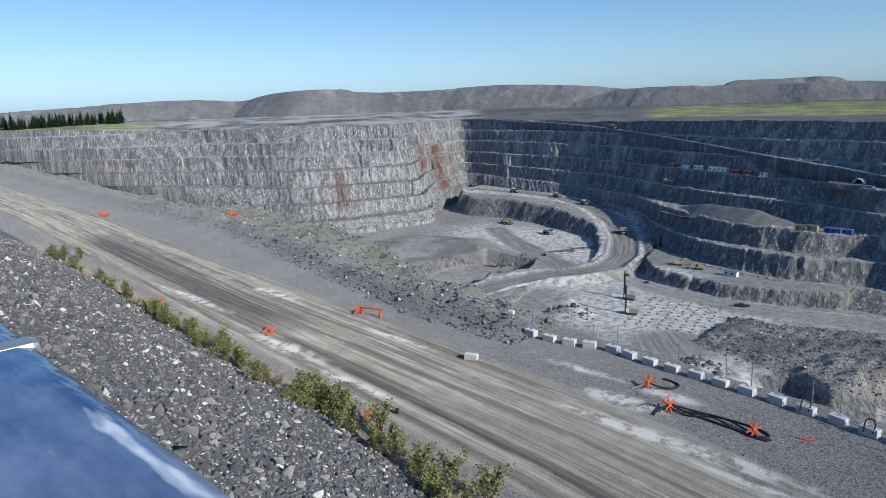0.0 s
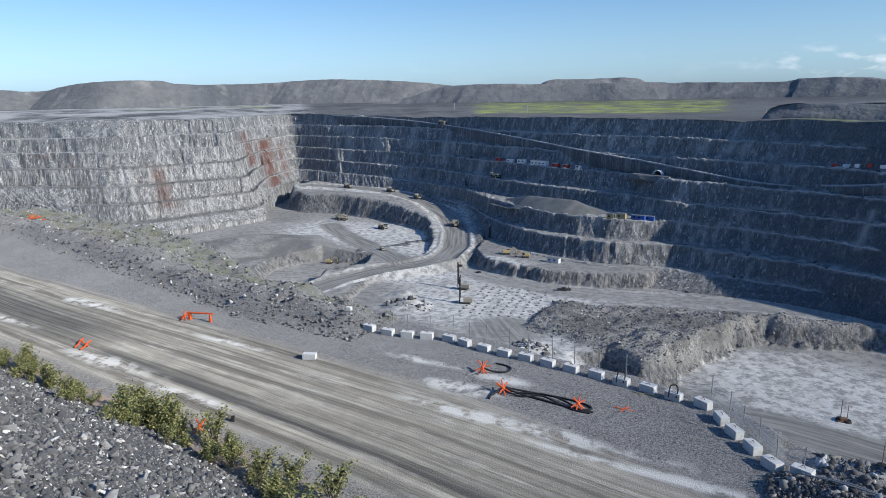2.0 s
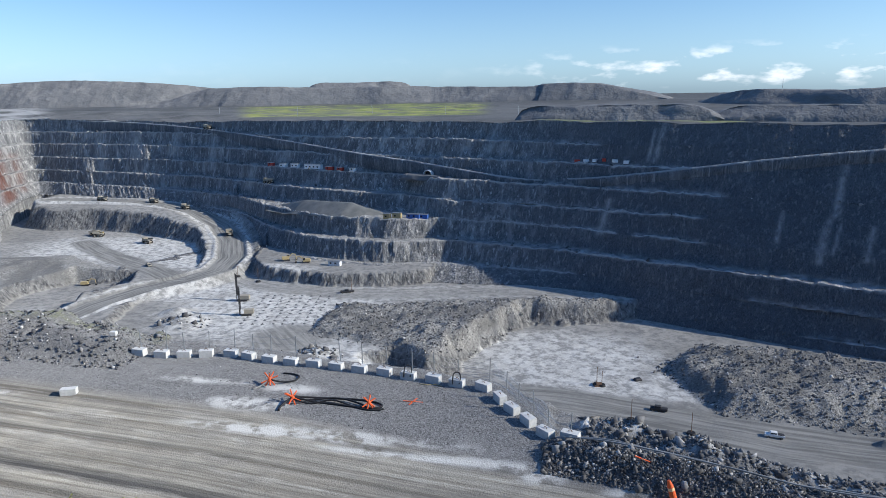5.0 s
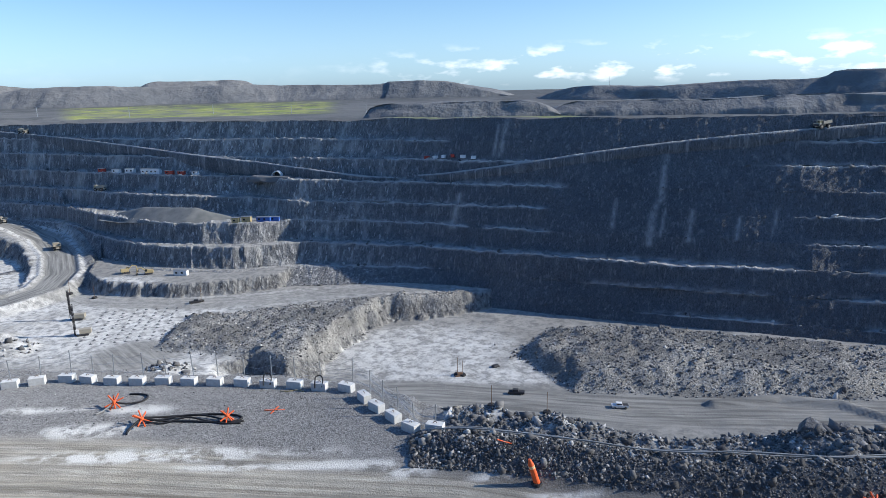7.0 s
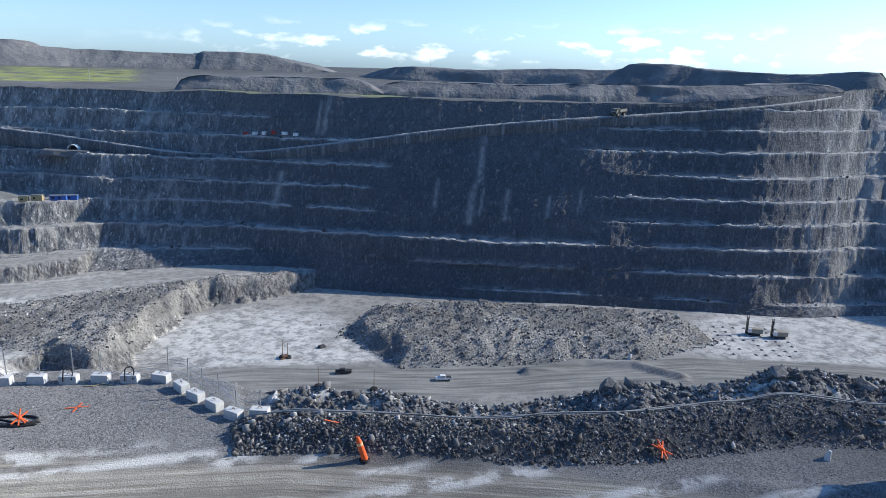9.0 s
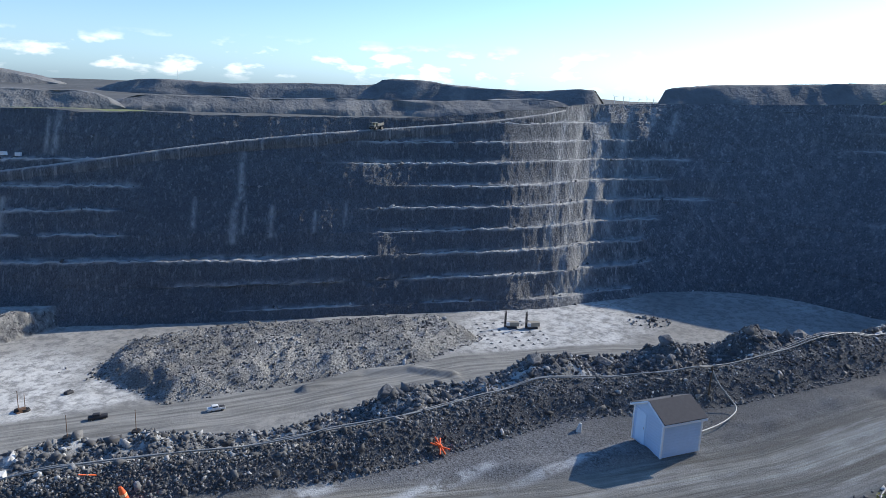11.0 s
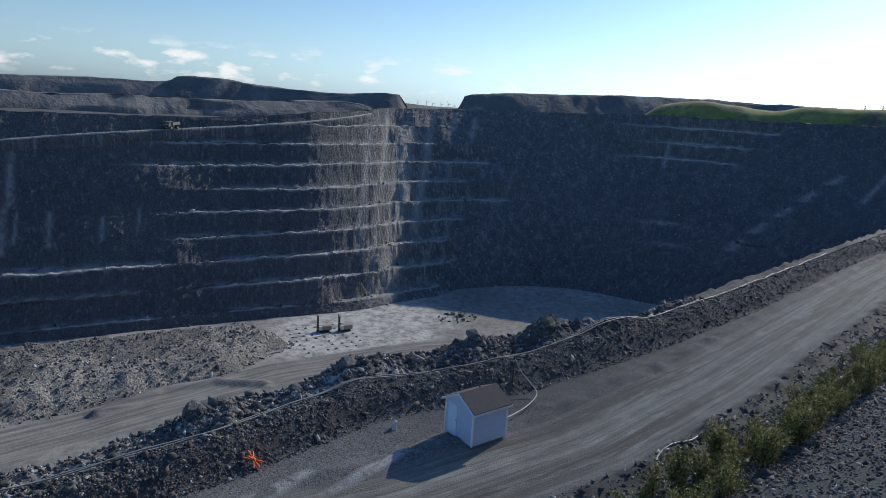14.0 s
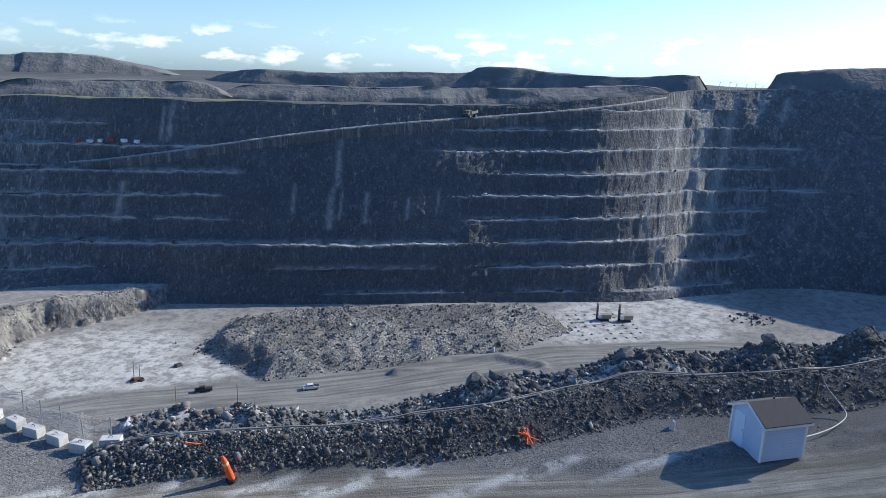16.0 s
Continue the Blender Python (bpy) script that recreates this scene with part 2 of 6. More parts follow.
def mat_near_ground():
    k = Mat("crushed_rock_ground", 0.92, 0.0, 0.9)
    fine, peb, big = k.noise(7, 5, 0.7), k.cells(9.0, "Color"), k.noise(0.12, 5, 0.6)
    peb = k.ramp(peb, ((0.0, 0.0), (1.0, 1.0)))
    gravel = k.mix(k.ramp(fine, ((0.3, 0.0), (0.7, 1.0))), (0.072, 0.07, 0.07), (0.22, 0.209, 0.193))
    gravel = k.mix(0.6, gravel, k.mix(k.math("MULTIPLY", k.ramp(k.cells(14.0, "Color"), ((0.1, 0.0), (0.9, 1.0))), 1.0), (0.03, 0.03, 0.034), (0.40, 0.395, 0.385)))
    gravel = k.mix(k.ramp(big, ((0.46, 0.0), (0.64, 0.4))), gravel, (0.27, 0.265, 0.255))
    # bank, verge and berm ground darkened, as shade between the stones would
    gravel = k.mix(k.math("MULTIPLY", k.attr("bank"), 0.75), gravel, (0.05, 0.051, 0.055))
    # wheel ruts: streaks that follow the road; the attribute holds metres along and across it
    along = k.vec_attr("lane")
    rut = k.noise(1.0, 5, 0.6, (0.022, 1.15, 1), along)
    rut2 = k.noise(1.0, 4, 0.6, (0.05, 3.2, 1), along)
    soil = k.mix(k.ramp(rut, ((0.36, 0.0), (0.5, 0.55), (0.64, 1.0))), (0.135, 0.124, 0.106), (0.43, 0.40, 0.335))
    soil = k.mix(k.ramp(rut2, ((0.38, 0.6), (0.52, 0.0))), soil, (0.14, 0.118, 0.09))
    soil = k.mix(k.ramp(k.noise(1.0, 6, 0.7, (0.12, 1.6, 1), along), ((0.52, 0.0), (0.64, 0.65))), soil, (0.52, 0.49, 0.43))
    soil = k.mix(k.ramp(k.noise(0.5, 5, 0.65), ((0.4, 0.25), (0.6, 0.0))), soil, (0.09, 0.09, 0.09))
    col = k.mix(k.attr("road"), gravel, soil)
    col = k.mix(k.math("MULTIPLY", k.attr("wet"), k.ramp(rut2, ((0.3, 1.0), (0.62, 0.55)))), col, (0.05, 0.05, 0.05))
    dust = k.math("MULTIPLY", k.attr("dust"), k.ramp(k.noise(0.7, 6, 0.65), ((0.42, 0.0), (0.54, 0.85))))
    col = k.mix(dust, col, (0.6, 0.59, 0.56))
    col = k.mix(k.math("MULTIPLY", k.attr("clay"), k.ramp(k.noise(0.9, 5), ((0.4, 0.0), (0.6, 0.85)))), col, (0.36, 0.25, 0.17))
    col = k.mix(k.math("MULTIPLY", k.attr("moss"), k.ramp(k.noise(0.8, 6, 0.7), ((0.42, 0.0), (0.6, 0.7)))), col, (0.16, 0.17, 0.085))
    h = k.math("ADD", k.math("MULTIPLY", k.cells(11.0), 0.5), k.math("ADD", fine, k.math("MULTIPLY", k.math("MULTIPLY", rut2, k.attr("road")), 1.2)))
    return k.done(col, h, 0.7, 0.05)


def mat_stone(name="broken_stone", darkened=False):
    k = Mat(name, 0.85, 0.0, 0.8)
    rnd = k.nt.nodes.new("ShaderNodeNewGeometry").outputs["Random Per Island"]
    col = k.ramp(rnd, ((0.0, (0.07, 0.07, 0.073)), (0.4, (0.15, 0.147, 0.146)), (0.8, (0.235, 0.227, 0.215)), (0.92, (0.36, 0.35, 0.34)), (0.955, (0.64, 0.62, 0.59)), (1.0, (0.72, 0.70, 0.67))))
    # darker rock tone for berm and backlit bank, their shade included
    if darkened:
        col = k.ramp(rnd, ((0.0, (0.05, 0.048, 0.047)), (0.45, (0.13, 0.124, 0.117)), (0.8, (0.24, 0.23, 0.213)), (0.9, (0.40, 0.385, 0.36)), (1.0, (0.62, 0.60, 0.57))))
    col = k.mix(k.ramp(k.noise(9, 5, 0.7), ((0.35, 0.45), (0.6, 0.0))), col, (0.09, 0.09, 0.095))
    return k.done(col, k.noise(14, 5, 0.7), 0.5, 0.03)


def mat_plateau():
    k = Mat("plateau_ground", 0.95)
    big, mid = k.noise(0.006, 5), k.noise(0.05, 6, 0.65)
    col = k.mix(k.ramp(big, ((0.35, 0.0), (0.65, 1.0))), (0.07, 0.07, 0.068), (0.125, 0.122, 0.115))
    col = k.mix(k.ramp(mid, ((0.54, 0.0), (0.7, 0.45))), col, (0.26, 0.25, 0.235))
    col = k.mix(k.ramp(k.noise(0.25, 6, 0.7), ((0.35, 0.6), (0.55, 0.0))), col, (0.05, 0.052, 0.05))
    grass = k.mix(k.ramp(mid, ((0.35, 0.0), (0.65, 1.0))), (0.15, 0.20, 0.045), (0.36, 0.35, 0.11))
    col = k.mix(k.math("MULTIPLY", k.attr("waste"), k.ramp(k.noise(0.018, 6, 0.65), ((0.4, 0.0), (0.55, 0.85)))), col, (0.42, 0.41, 0.39))
    col = k.mix(k.math("MULTIPLY", k.attr("grass"), k.ramp(k.noise(0.035, 6, 0.7), ((0.4, 0.1), (0.52, 1.0)))), col, grass)
    return k.done(col, mid, 0.5, 0.5)


def mat_spoil():
    k = Mat("spoil_heap_rock", 0.95)
    fine, gully = k.noise(0.06, 6, 0.65), k.noise(0.03, 5, 0.6, (1, 1, 0.2))
    col = k.mix(k.ramp(k.noise(0.006, 4), ((0.35, 0.0), (0.65, 1.0))), (0.135, 0.14, 0.145), (0.21, 0.205, 0.20))
    col = k.mix(k.ramp(gully, ((0.55, 0.0), (0.7, 0.55))), col, (0.34, 0.325, 0.30))
    col = k.mix(k.ramp(fine, ((0.35, 0.4), (0.55, 0.0))), col, (0.085, 0.088, 0.095))
    return k.done(col, k.math("ADD", fine, gully), 0.8, 4.0)


def plain(name, color, rough=0.6, metal=0.0, wear=0.25, scale=3.0):
    """Paint or plastic with blotches of wear and a faint grain."""
    k = Mat(name, rough, metal)
    worn = tuple(0.55 * c + 0.06 for c in color)
    col = k.mix(k.ramp(k.noise(scale, 6, 0.65), ((0.42, 0.0), (0.68, wear))), color, worn)
    return k.done(col, k.noise(scale * 8, 4, 0.6), 0.15, 0.01)


M_WALL, M_FLOOR, M_NEAR, M_STONE = mat_pit_wall(), mat_pit_floor(), mat_near_ground(), mat_stone()
M_DARK_STONE = mat_stone("darker_broken_stone", True)
M_PLATEAU, M_SPOIL = mat_plateau(), mat_spoil()


# ---- noise and plan geometry ----
def lattice(ix, iy, seed):
    h = (ix.astype(np.int64) * 374761393 + iy.astype(np.int64) * 668265263 + seed * 974634777) & 0xFFFFFFFF
    h = ((h ^ (h >> 13)) * 1274126177) & 0xFFFFFFFF
    return ((h ^ (h >> 16)) & 0xFFFF) / 65535.0


def vnoise(x, y, seed=0):
    """Smooth value noise, -1 to 1, on arrays."""
    ix, iy = np.floor(x), np.floor(y)
    fx, fy = x - ix, y - iy
    fx, fy = fx * fx * (3 - 2 * fx), fy * fy * (3 - 2 * fy)
    a, b = lattice(ix, iy, seed), lattice(ix + 1, iy, seed)
    c, d = lattice(ix, iy + 1, seed), lattice(ix + 1, iy + 1, seed)
    return 2 * ((a + (b - a) * fx) * (1 - fy) + (c + (d - c) * fx) * fy) - 1


def fbm(x, y, octaves=4, seed=0, gain=0.5):
    out, amp, tot = 0, 1.0, 0.0
    for o in range(octaves):
        out, tot = out + amp * vnoise(x * 2 ** o + 17 * o, y * 2 ** o - 9 * o, seed + o), tot + amp
        amp *= gain
    return out / tot


def step(x, a, b):
    t = np.clip((x - a) / (b - a), 0, 1)
    return t * t * (3 - 2 * t)


def to_line(x, y, pts):
    """Distance to an open line of plan points, and the length along it and the share of the way there."""
    best, along, run = np.full(x.shape, 1e9), np.zeros(x.shape), 0.0
    side = np.zeros(x.shape)
    for (ax, ay), (bx, by) in zip(pts[:-1], pts[1:]):
        dx, dy = bx - ax, by - ay
        n = math.hypot(dx, dy)
        t = np.clip(((x - ax) * dx + (y - ay) * dy) / n ** 2, 0, 1)
        d = np.hypot(x - ax - t * dx, y - ay - t * dy)
        s = ((x - ax) * dy - (y - ay) * dx) / n
        near = d < best
        best, along, side = np.where(near, d, best), np.where(near, run + t * n, along), np.where(near, np.sign(s) * d, side)
        run += n
    return best, along, side


def inside(x, y, pts):
    """Signed distance to a polygon: positive inside."""
    d, _, _ = to_line(x, y, list(pts) + [pts[0]])
    hit = np.zeros(x.shape, bool)
    for (ax, ay), (bx, by) in zip(pts, list(pts[1:]) + [pts[0]]):
        cross = ((ay > y) != (by > y)) & (x < (bx - ax) * (y - ay) / ((by - ay) or 1e-9) + ax)
        hit ^= cross
    return np.where(hit, d, -d)


def grid_mesh(name, X, Y, Z, mat, attrs=(), vectors=()):
    """One sheet from three arrays of rows and columns, smooth-shaded."""
    r, c = X.shape
    me = bpy.data.meshes.new(name)
    v = np.stack([X, Y, Z], -1).reshape(-1, 3)
    i = np.arange(r * c).reshape(r, c)
    f = np.stack([i[:-1, :-1], i[:-1, 1:], i[1:, 1:], i[1:, :-1]], -1).reshape(-1, 4)
    me.vertices.add(len(v))
    me.vertices.foreach_set("co", v.astype(np.float32).ravel())
    me.loops.add(f.size)
    me.loops.foreach_set("vertex_index", f.astype(np.int32).ravel())
    me.polygons.add(len(f))
    me.polygons.foreach_set("loop_start", np.arange(0, f.size, 4, dtype=np.int32))
    me.polygons.foreach_set("loop_total", np.full(len(f), 4, dtype=np.int32))
    me.update(calc_edges=True)
    me.polygons.foreach_set("use_smooth", np.ones(len(f), bool))
    for key, a in attrs:
        me.attributes.new(key, "FLOAT", "POINT").data.foreach_set("value", np.asarray(a, np.float32).ravel())
    for key, a in vectors:
        me.attributes.new(key, "FLOAT_VECTOR", "POINT").data.foreach_set("vector", np.asarray(a, np.float32).ravel())
    me.materials.append(mat)
    return new(name, me)


def spline(pts, step_len):
    """Points along a smooth line through pts (any number of columns), evenly spaced in plan."""
    p = np.array(pts, float)
    q = np.vstack([2 * p[0] - p[1], p, 2 * p[-1] - p[-2]])
    out = []
    for i in range(len(p) - 1):
        a, b, c, d = q[i:i + 4]
        t = np.linspace(0, 1, 40, endpoint=False)[:, None]
        out.append(0.5 * (2 * b + (c - a) * t + (2 * a - 5 * b + 4 * c - d) * t ** 2 + (3 * b - a - 3 * c + d) * t ** 3))
    out = np.vstack(out + [p[-1:]])
    s = np.r_[0, np.cumsum(np.hypot(*np.diff(out[:, :2], axis=0).T))]
    u = np.linspace(0, s[-1], max(2, int(s[-1] / step_len)))
    return np.stack([np.interp(u, s, out[:, k]) for k in range(out.shape[1])], 1)


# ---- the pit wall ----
# toe x, y, z; crest x, y, z; ledges (1: wide ones in the middle); rock and the light on it (1: pale); rust
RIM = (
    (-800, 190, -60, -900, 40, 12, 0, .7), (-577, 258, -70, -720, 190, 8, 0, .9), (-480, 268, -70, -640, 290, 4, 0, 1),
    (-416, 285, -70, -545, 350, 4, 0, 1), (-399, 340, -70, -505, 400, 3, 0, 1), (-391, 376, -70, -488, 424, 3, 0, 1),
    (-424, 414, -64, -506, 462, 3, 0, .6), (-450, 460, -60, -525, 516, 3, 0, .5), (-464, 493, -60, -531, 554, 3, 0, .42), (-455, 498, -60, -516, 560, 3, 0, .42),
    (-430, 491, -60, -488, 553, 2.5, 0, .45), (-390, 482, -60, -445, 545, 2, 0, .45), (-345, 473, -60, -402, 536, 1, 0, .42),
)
# the middle stations are paler, for the grazing sun on the nose
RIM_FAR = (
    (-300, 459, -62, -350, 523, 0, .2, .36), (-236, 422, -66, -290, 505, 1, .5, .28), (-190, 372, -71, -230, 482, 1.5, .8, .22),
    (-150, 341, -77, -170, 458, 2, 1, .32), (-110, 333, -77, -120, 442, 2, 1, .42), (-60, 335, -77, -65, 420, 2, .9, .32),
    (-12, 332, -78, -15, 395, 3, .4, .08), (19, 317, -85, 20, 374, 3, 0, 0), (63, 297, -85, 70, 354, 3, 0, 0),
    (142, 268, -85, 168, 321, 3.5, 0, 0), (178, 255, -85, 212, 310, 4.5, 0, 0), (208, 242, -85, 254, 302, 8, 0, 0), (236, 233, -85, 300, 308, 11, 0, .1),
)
# slightly pale stations, for the veil of sun glare over this wall
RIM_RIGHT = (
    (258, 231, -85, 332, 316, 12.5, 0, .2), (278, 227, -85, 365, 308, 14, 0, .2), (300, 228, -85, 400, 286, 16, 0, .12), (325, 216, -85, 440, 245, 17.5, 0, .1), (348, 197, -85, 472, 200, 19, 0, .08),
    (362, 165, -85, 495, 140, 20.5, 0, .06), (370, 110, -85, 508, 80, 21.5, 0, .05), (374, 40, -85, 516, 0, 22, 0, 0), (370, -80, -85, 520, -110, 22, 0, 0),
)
# rust stains on the rock: toe x, y, half width, lowest and highest share of the wall's height, strength
STAINS = ((-409, 308, 6, .12, .58, 1.0), (-413, 297, 4, .2, .5, .4), (-424, 414, 12, .35, .85, .9), (-442, 448, 16, .02, .7, 1.0), (-453, 478, 9, .05, .6, .8), (-560, 258, 24, .55, .7, .5),
          (-452, 272, 8, .6, .75, .3), (-436, 276, 6, .5, .7, .2))
# runs of pale scree down the faces, and sunlit ledge ends and spur painted the same way: heading at top and bottom,
# heights, width in degrees
CHUTES_AND_LIT = ((-19.6, -20.8, 2, -9, .35), (-18.4, -19.4, 2, -9, .2), (-16.6, -17.4, 1, -16, .25), (-24.5, -25.6, -9, -27, .35), (-23.4, -24.4, -9, -18, .25), (-27.6, -28.4, -28, -46, .3), (-7.5, -8.6, 2, -16, .3), (5.6, 4.9, 3, -16, .2),
          (4.9, 4.4, 0, -16, .12), (1.6, .8, -34, -52, .25), (18.3, 18.0, -12, -36, .22), (17.6, 17.2, -36, -54, .3), (18.4, 18.1, -38, -50, .12), (20.5, 20.2, -38, -52, .2), (14.5, 14.2, -34, -48, .15), (24, 23.8, -40, -50, .15), (26.6, 26.4, -36, -48, .1), (51.4, 51.2, 12, 0, .25),
          (53, 52.8, 10, -4, .25), (-33, -33.8, -4, -26, .35), (-30.5, -31, -10, -36, .3), (-36, -36.4, 0, -30, .4), (-38.5, -38.8, 0, -40, .35), (74.9, 74.1, -48, -54, .45), (76.4, 75.6, -38, -44, .4), (77.9, 77.1, -28, -34, .4), (79.4, 78.6, -18, -24, .35), (80.9, 80.2, -8, -14, .35),
          (84, 82.4, 0, -22, .2), (68.6, 68.4, 4, -14, .12), (69.1, 68.9, -44, -46, 1.6), (69.6, 69.4, -55, -57, 1.1), (68.9, 68.8, -24, -25, .6), (47.5, 46.6, 8, -84, .8), (49.5, 48.4, 10, -60, .4), (44.5, 43.8, 4, -60, .25), (45.8, 45.0, 8, -84, .3))


# the benches run level round the whole pit; on the sunlit wall they are cut a little lower
BENCHES = (-81.0, -70.5, -60.0, -50.0, -40.0, -29.5, -18.6, -8.3, 2.2, 12.6)
SUNLIT = (-81.0, -75.0, -64.5, -54.0, -43.0, -31.0, -20.0, -9.0, 2.2, 12.6)
# share of the way from toe to crest where a bench's front edge lies on the broad nose below the stockpile
NOSE = (0.0, .07, .17, .30, .64, .75, .85, .93, 1.0, 1.0)
NOSE_EAST = (0.0, .17, .30, .42, .47, .56, .74, .87, 1.0, 1.0)
# stretches, by heading, where a bench is still there
STRETCHES = (
    ((16, 27), (33, 50)), ((-40, -1), (12, 26.5), (32, 52)), ((-60, 28), (33, 51)), ((-60, 9), (32, 53)), ((-80, 9), (31, 56)),
    ((-80, 10), (35, 53)), ((-80, 9), (28, 55)), ((-80, 1), (29, 50), (66, 72)), ((-80, -50), (40, 49), (66.5, 72)), ((40, 52), (66, 74)),
)


def pit_wall():
    base = spline(RIM + RIM_FAR + RIM_RIGHT, 0.95)
    n = len(base)
    toe, crest = base[:, 0:3], base[:, 3:6]
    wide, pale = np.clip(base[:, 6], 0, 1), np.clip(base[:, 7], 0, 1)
    s = np.arange(n) * 0.95
    crest[:, 2] += 0.9 * fbm(s / 25, s * 0, 3, 410) + 0.5 * fbm(s / 4, s * 0, 3, 411)
    way = crest[:, :2] - toe[:, :2]
    reach = np.linalg.norm(way, axis=1) * .95
    way /= np.linalg.norm(way, axis=1)[:, None]
    mid = (toe + crest) / 2
    heading = np.degrees(np.arctan2(mid[:, 0], mid[:, 1]))
    drop = crest[:, 2] - toe[:, 2]
    west = 1 - step(heading, -47.5, -45.5)
    # heights and front edges of the benches, column by column
    edge_z, edge_u, have = [toe[:, 2]], [np.zeros(n)], [np.zeros(n)]
    for k, level in enumerate(BENCHES):
        z = level + (SUNLIT[k] - level) * west
        real = step(z - toe[:, 2], 1.5, 3.5) * step(crest[:, 2] - z, 1.5, 3.5)
        zc = np.clip(z, toe[:, 2], crest[:, 2])
        even = (zc - toe[:, 2]) / drop
        u = even * (1 - wide) + np.where(z < toe[:, 2], 0, NOSE[k] + (NOSE_EAST[k] - NOSE[k]) * step(heading, -16.5, -11.5)) * wide
        if k == 2:
            u = u - 3.0 / reach * step(heading, -12, -6) * (1 - step(heading, 22, 36))
        ragged = heading + 1.5 * fbm(s / 70, s * 0 + 3 * k, 2, 300 + k)
        here = np.zeros(n)
        for h0, h1 in STRETCHES[k]:
            here = np.maximum(here, step(ragged, h0 - (7 if h0 > 20 else 2.2), h0 + 1) * (1 - step(ragged, h1 - .6, h1 + 1.2)))
        broken = step(fbm(s / 26, s * 0 + 13 * k, 3, 140 + k), -0.75, -0.35)
        here = here * np.maximum(broken, np.maximum(wide, (k == 2) * 1.0))
        edge_z.append(zc)
        edge_u.append(np.maximum(u, edge_u[-1]))
        have.append(here * real)
    edge_z.append(crest[:, 2])
    edge_u.append(np.ones(n))
    have.append(np.zeros(n))
    rows, berm = [(toe[:, :2] - way * 3, toe[:, 2] - 18)], [np.zeros(n)]
    for k in range(len(BENCHES) + 1):
        lo, hi = edge_z[k], edge_z[k + 1]
        high = np.clip((hi - lo) / 8, 0, 1)
        end = edge_u[k + 1]
        steep = np.maximum(end - .38 * (hi - lo) / reach, edge_u[k] + .1 * (end - edge_u[k]))
        begin = edge_u[k] + (steep - edge_u[k]) * have[k]
        plan0, plan1 = toe[:, :2] + way * (reach * begin)[:, None], toe[:, :2] + way * (reach * end)[:, None]
        wander = (.5 + 2 * np.minimum(pale, .4)) * fbm(s / 26, s * 0 + 5 * k, 3, 40 + k)
        lift = 0.7 * fbm(s / 6, s * 0 + k, 4, 70 + k) + 0.6 * fbm(s / 60, s * 0 + k, 2, 75 + k)
        for j, t in enumerate((0.0, 0.06, 0.16, 0.28, 0.4, 0.52, 0.64, 0.76, 0.88, 0.96, 1.0)):
            p = plan0 + (plan1 - plan0) * t
            rib = (0.22 + 1.0 * pale) * np.abs(fbm(s / 6, s * 0 + t * 0.8 + 3 * k, 4, 90 + k)) + (0.22 + .8 * pale) * fbm(s / 2.1, s * 0 + t * 1.6 + 7 * k, 3, 95 + k)
            gash = (0.1 + 1.7 * pale) * step(vnoise(s / 5, s * 0 + 2 * k + t * .4, 33), .35, .8)
            talus = -1.8 * (1 - t) ** 4 * (0.5 + 0.5 * vnoise(s / 9, s * 0 + k, 7)) * have[k]
            p = p + way * ((wander + rib * 1.5 + gash) * high + talus)[:, None]
            z = lo + (hi - lo) * t + (lift * (j >= 8) * have[k + 1] + 0.35 * vnoise(s / 1.4, s * 0 + j, 12 + k)) * high
            rows.append((p, z))
            spill = .55 + .6 * vnoise(s / 2.4, s * 0 + 11 * k + j, 82)
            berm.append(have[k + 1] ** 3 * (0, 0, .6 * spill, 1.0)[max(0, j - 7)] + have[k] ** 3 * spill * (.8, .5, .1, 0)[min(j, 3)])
        # the ledge behind this face: a broken edge, then a strip of fallen stones
        for t in (0.6, 2.2):
            edge = np.abs(fbm(s / 1.8, s * 0 + 9 * k + t, 3, 60 + k))
            rows.append((p + way * (t * np.maximum(have[k + 1], .1))[:, None], z + edge * (1.3 if t < 1 else 0.6) * have[k + 1]))
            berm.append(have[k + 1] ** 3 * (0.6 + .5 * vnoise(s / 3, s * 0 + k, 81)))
    P = np.stack([r[0] for r in rows])
    Z = np.stack([r[1] for r in rows])
    shape = Z.shape
    hz = (Z - toe[:, 2]) / (crest[:, 2] - toe[:, 2])
    red = np.zeros(shape)
    for x, y, w, lo, hi, amount in STAINS:
        near = amount * np.exp(-((toe[:, 0] - x) ** 2 + (toe[:, 1] - y) ** 2) / w ** 2)
        red = np.maximum(red, near * step(hz, lo, lo + .05) * (1 - step(hz, hi - .1, hi)))
    bearing = np.degrees(np.arctan2(P[..., 0], P[..., 1]))
    scree_and_lit = np.zeros(shape)
    for top_at, low_at, z1, z0, w in CHUTES_AND_LIT:
        t = (Z - z0) / (z1 - z0)
        mid = low_at + (top_at - low_at) * t
        on = step(t, -.05, .05) * (1 - step(t, .95, 1.05))
        scree_and_lit = np.maximum(scree_and_lit, on * np.exp(-((bearing - mid) / (w * (1.25 - .5 * t))) ** 2))
    # the upper third of the sunlit wall is greyer
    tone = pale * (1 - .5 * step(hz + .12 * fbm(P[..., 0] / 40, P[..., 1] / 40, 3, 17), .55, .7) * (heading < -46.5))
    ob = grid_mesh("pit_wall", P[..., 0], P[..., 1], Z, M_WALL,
                   (("pale", tone), ("rust", red), ("berm", np.clip(np.stack(berm), 0, 1)), ("scree_and_lit", scree_and_lit)))
    ob.data.polygons.foreach_set("use_smooth", np.zeros(len(ob.data.polygons), bool))
    tagged(ob, "stepped open pit wall of grey blasted rock with benches", "rock wall", kind="structure")
    return P, Z, way


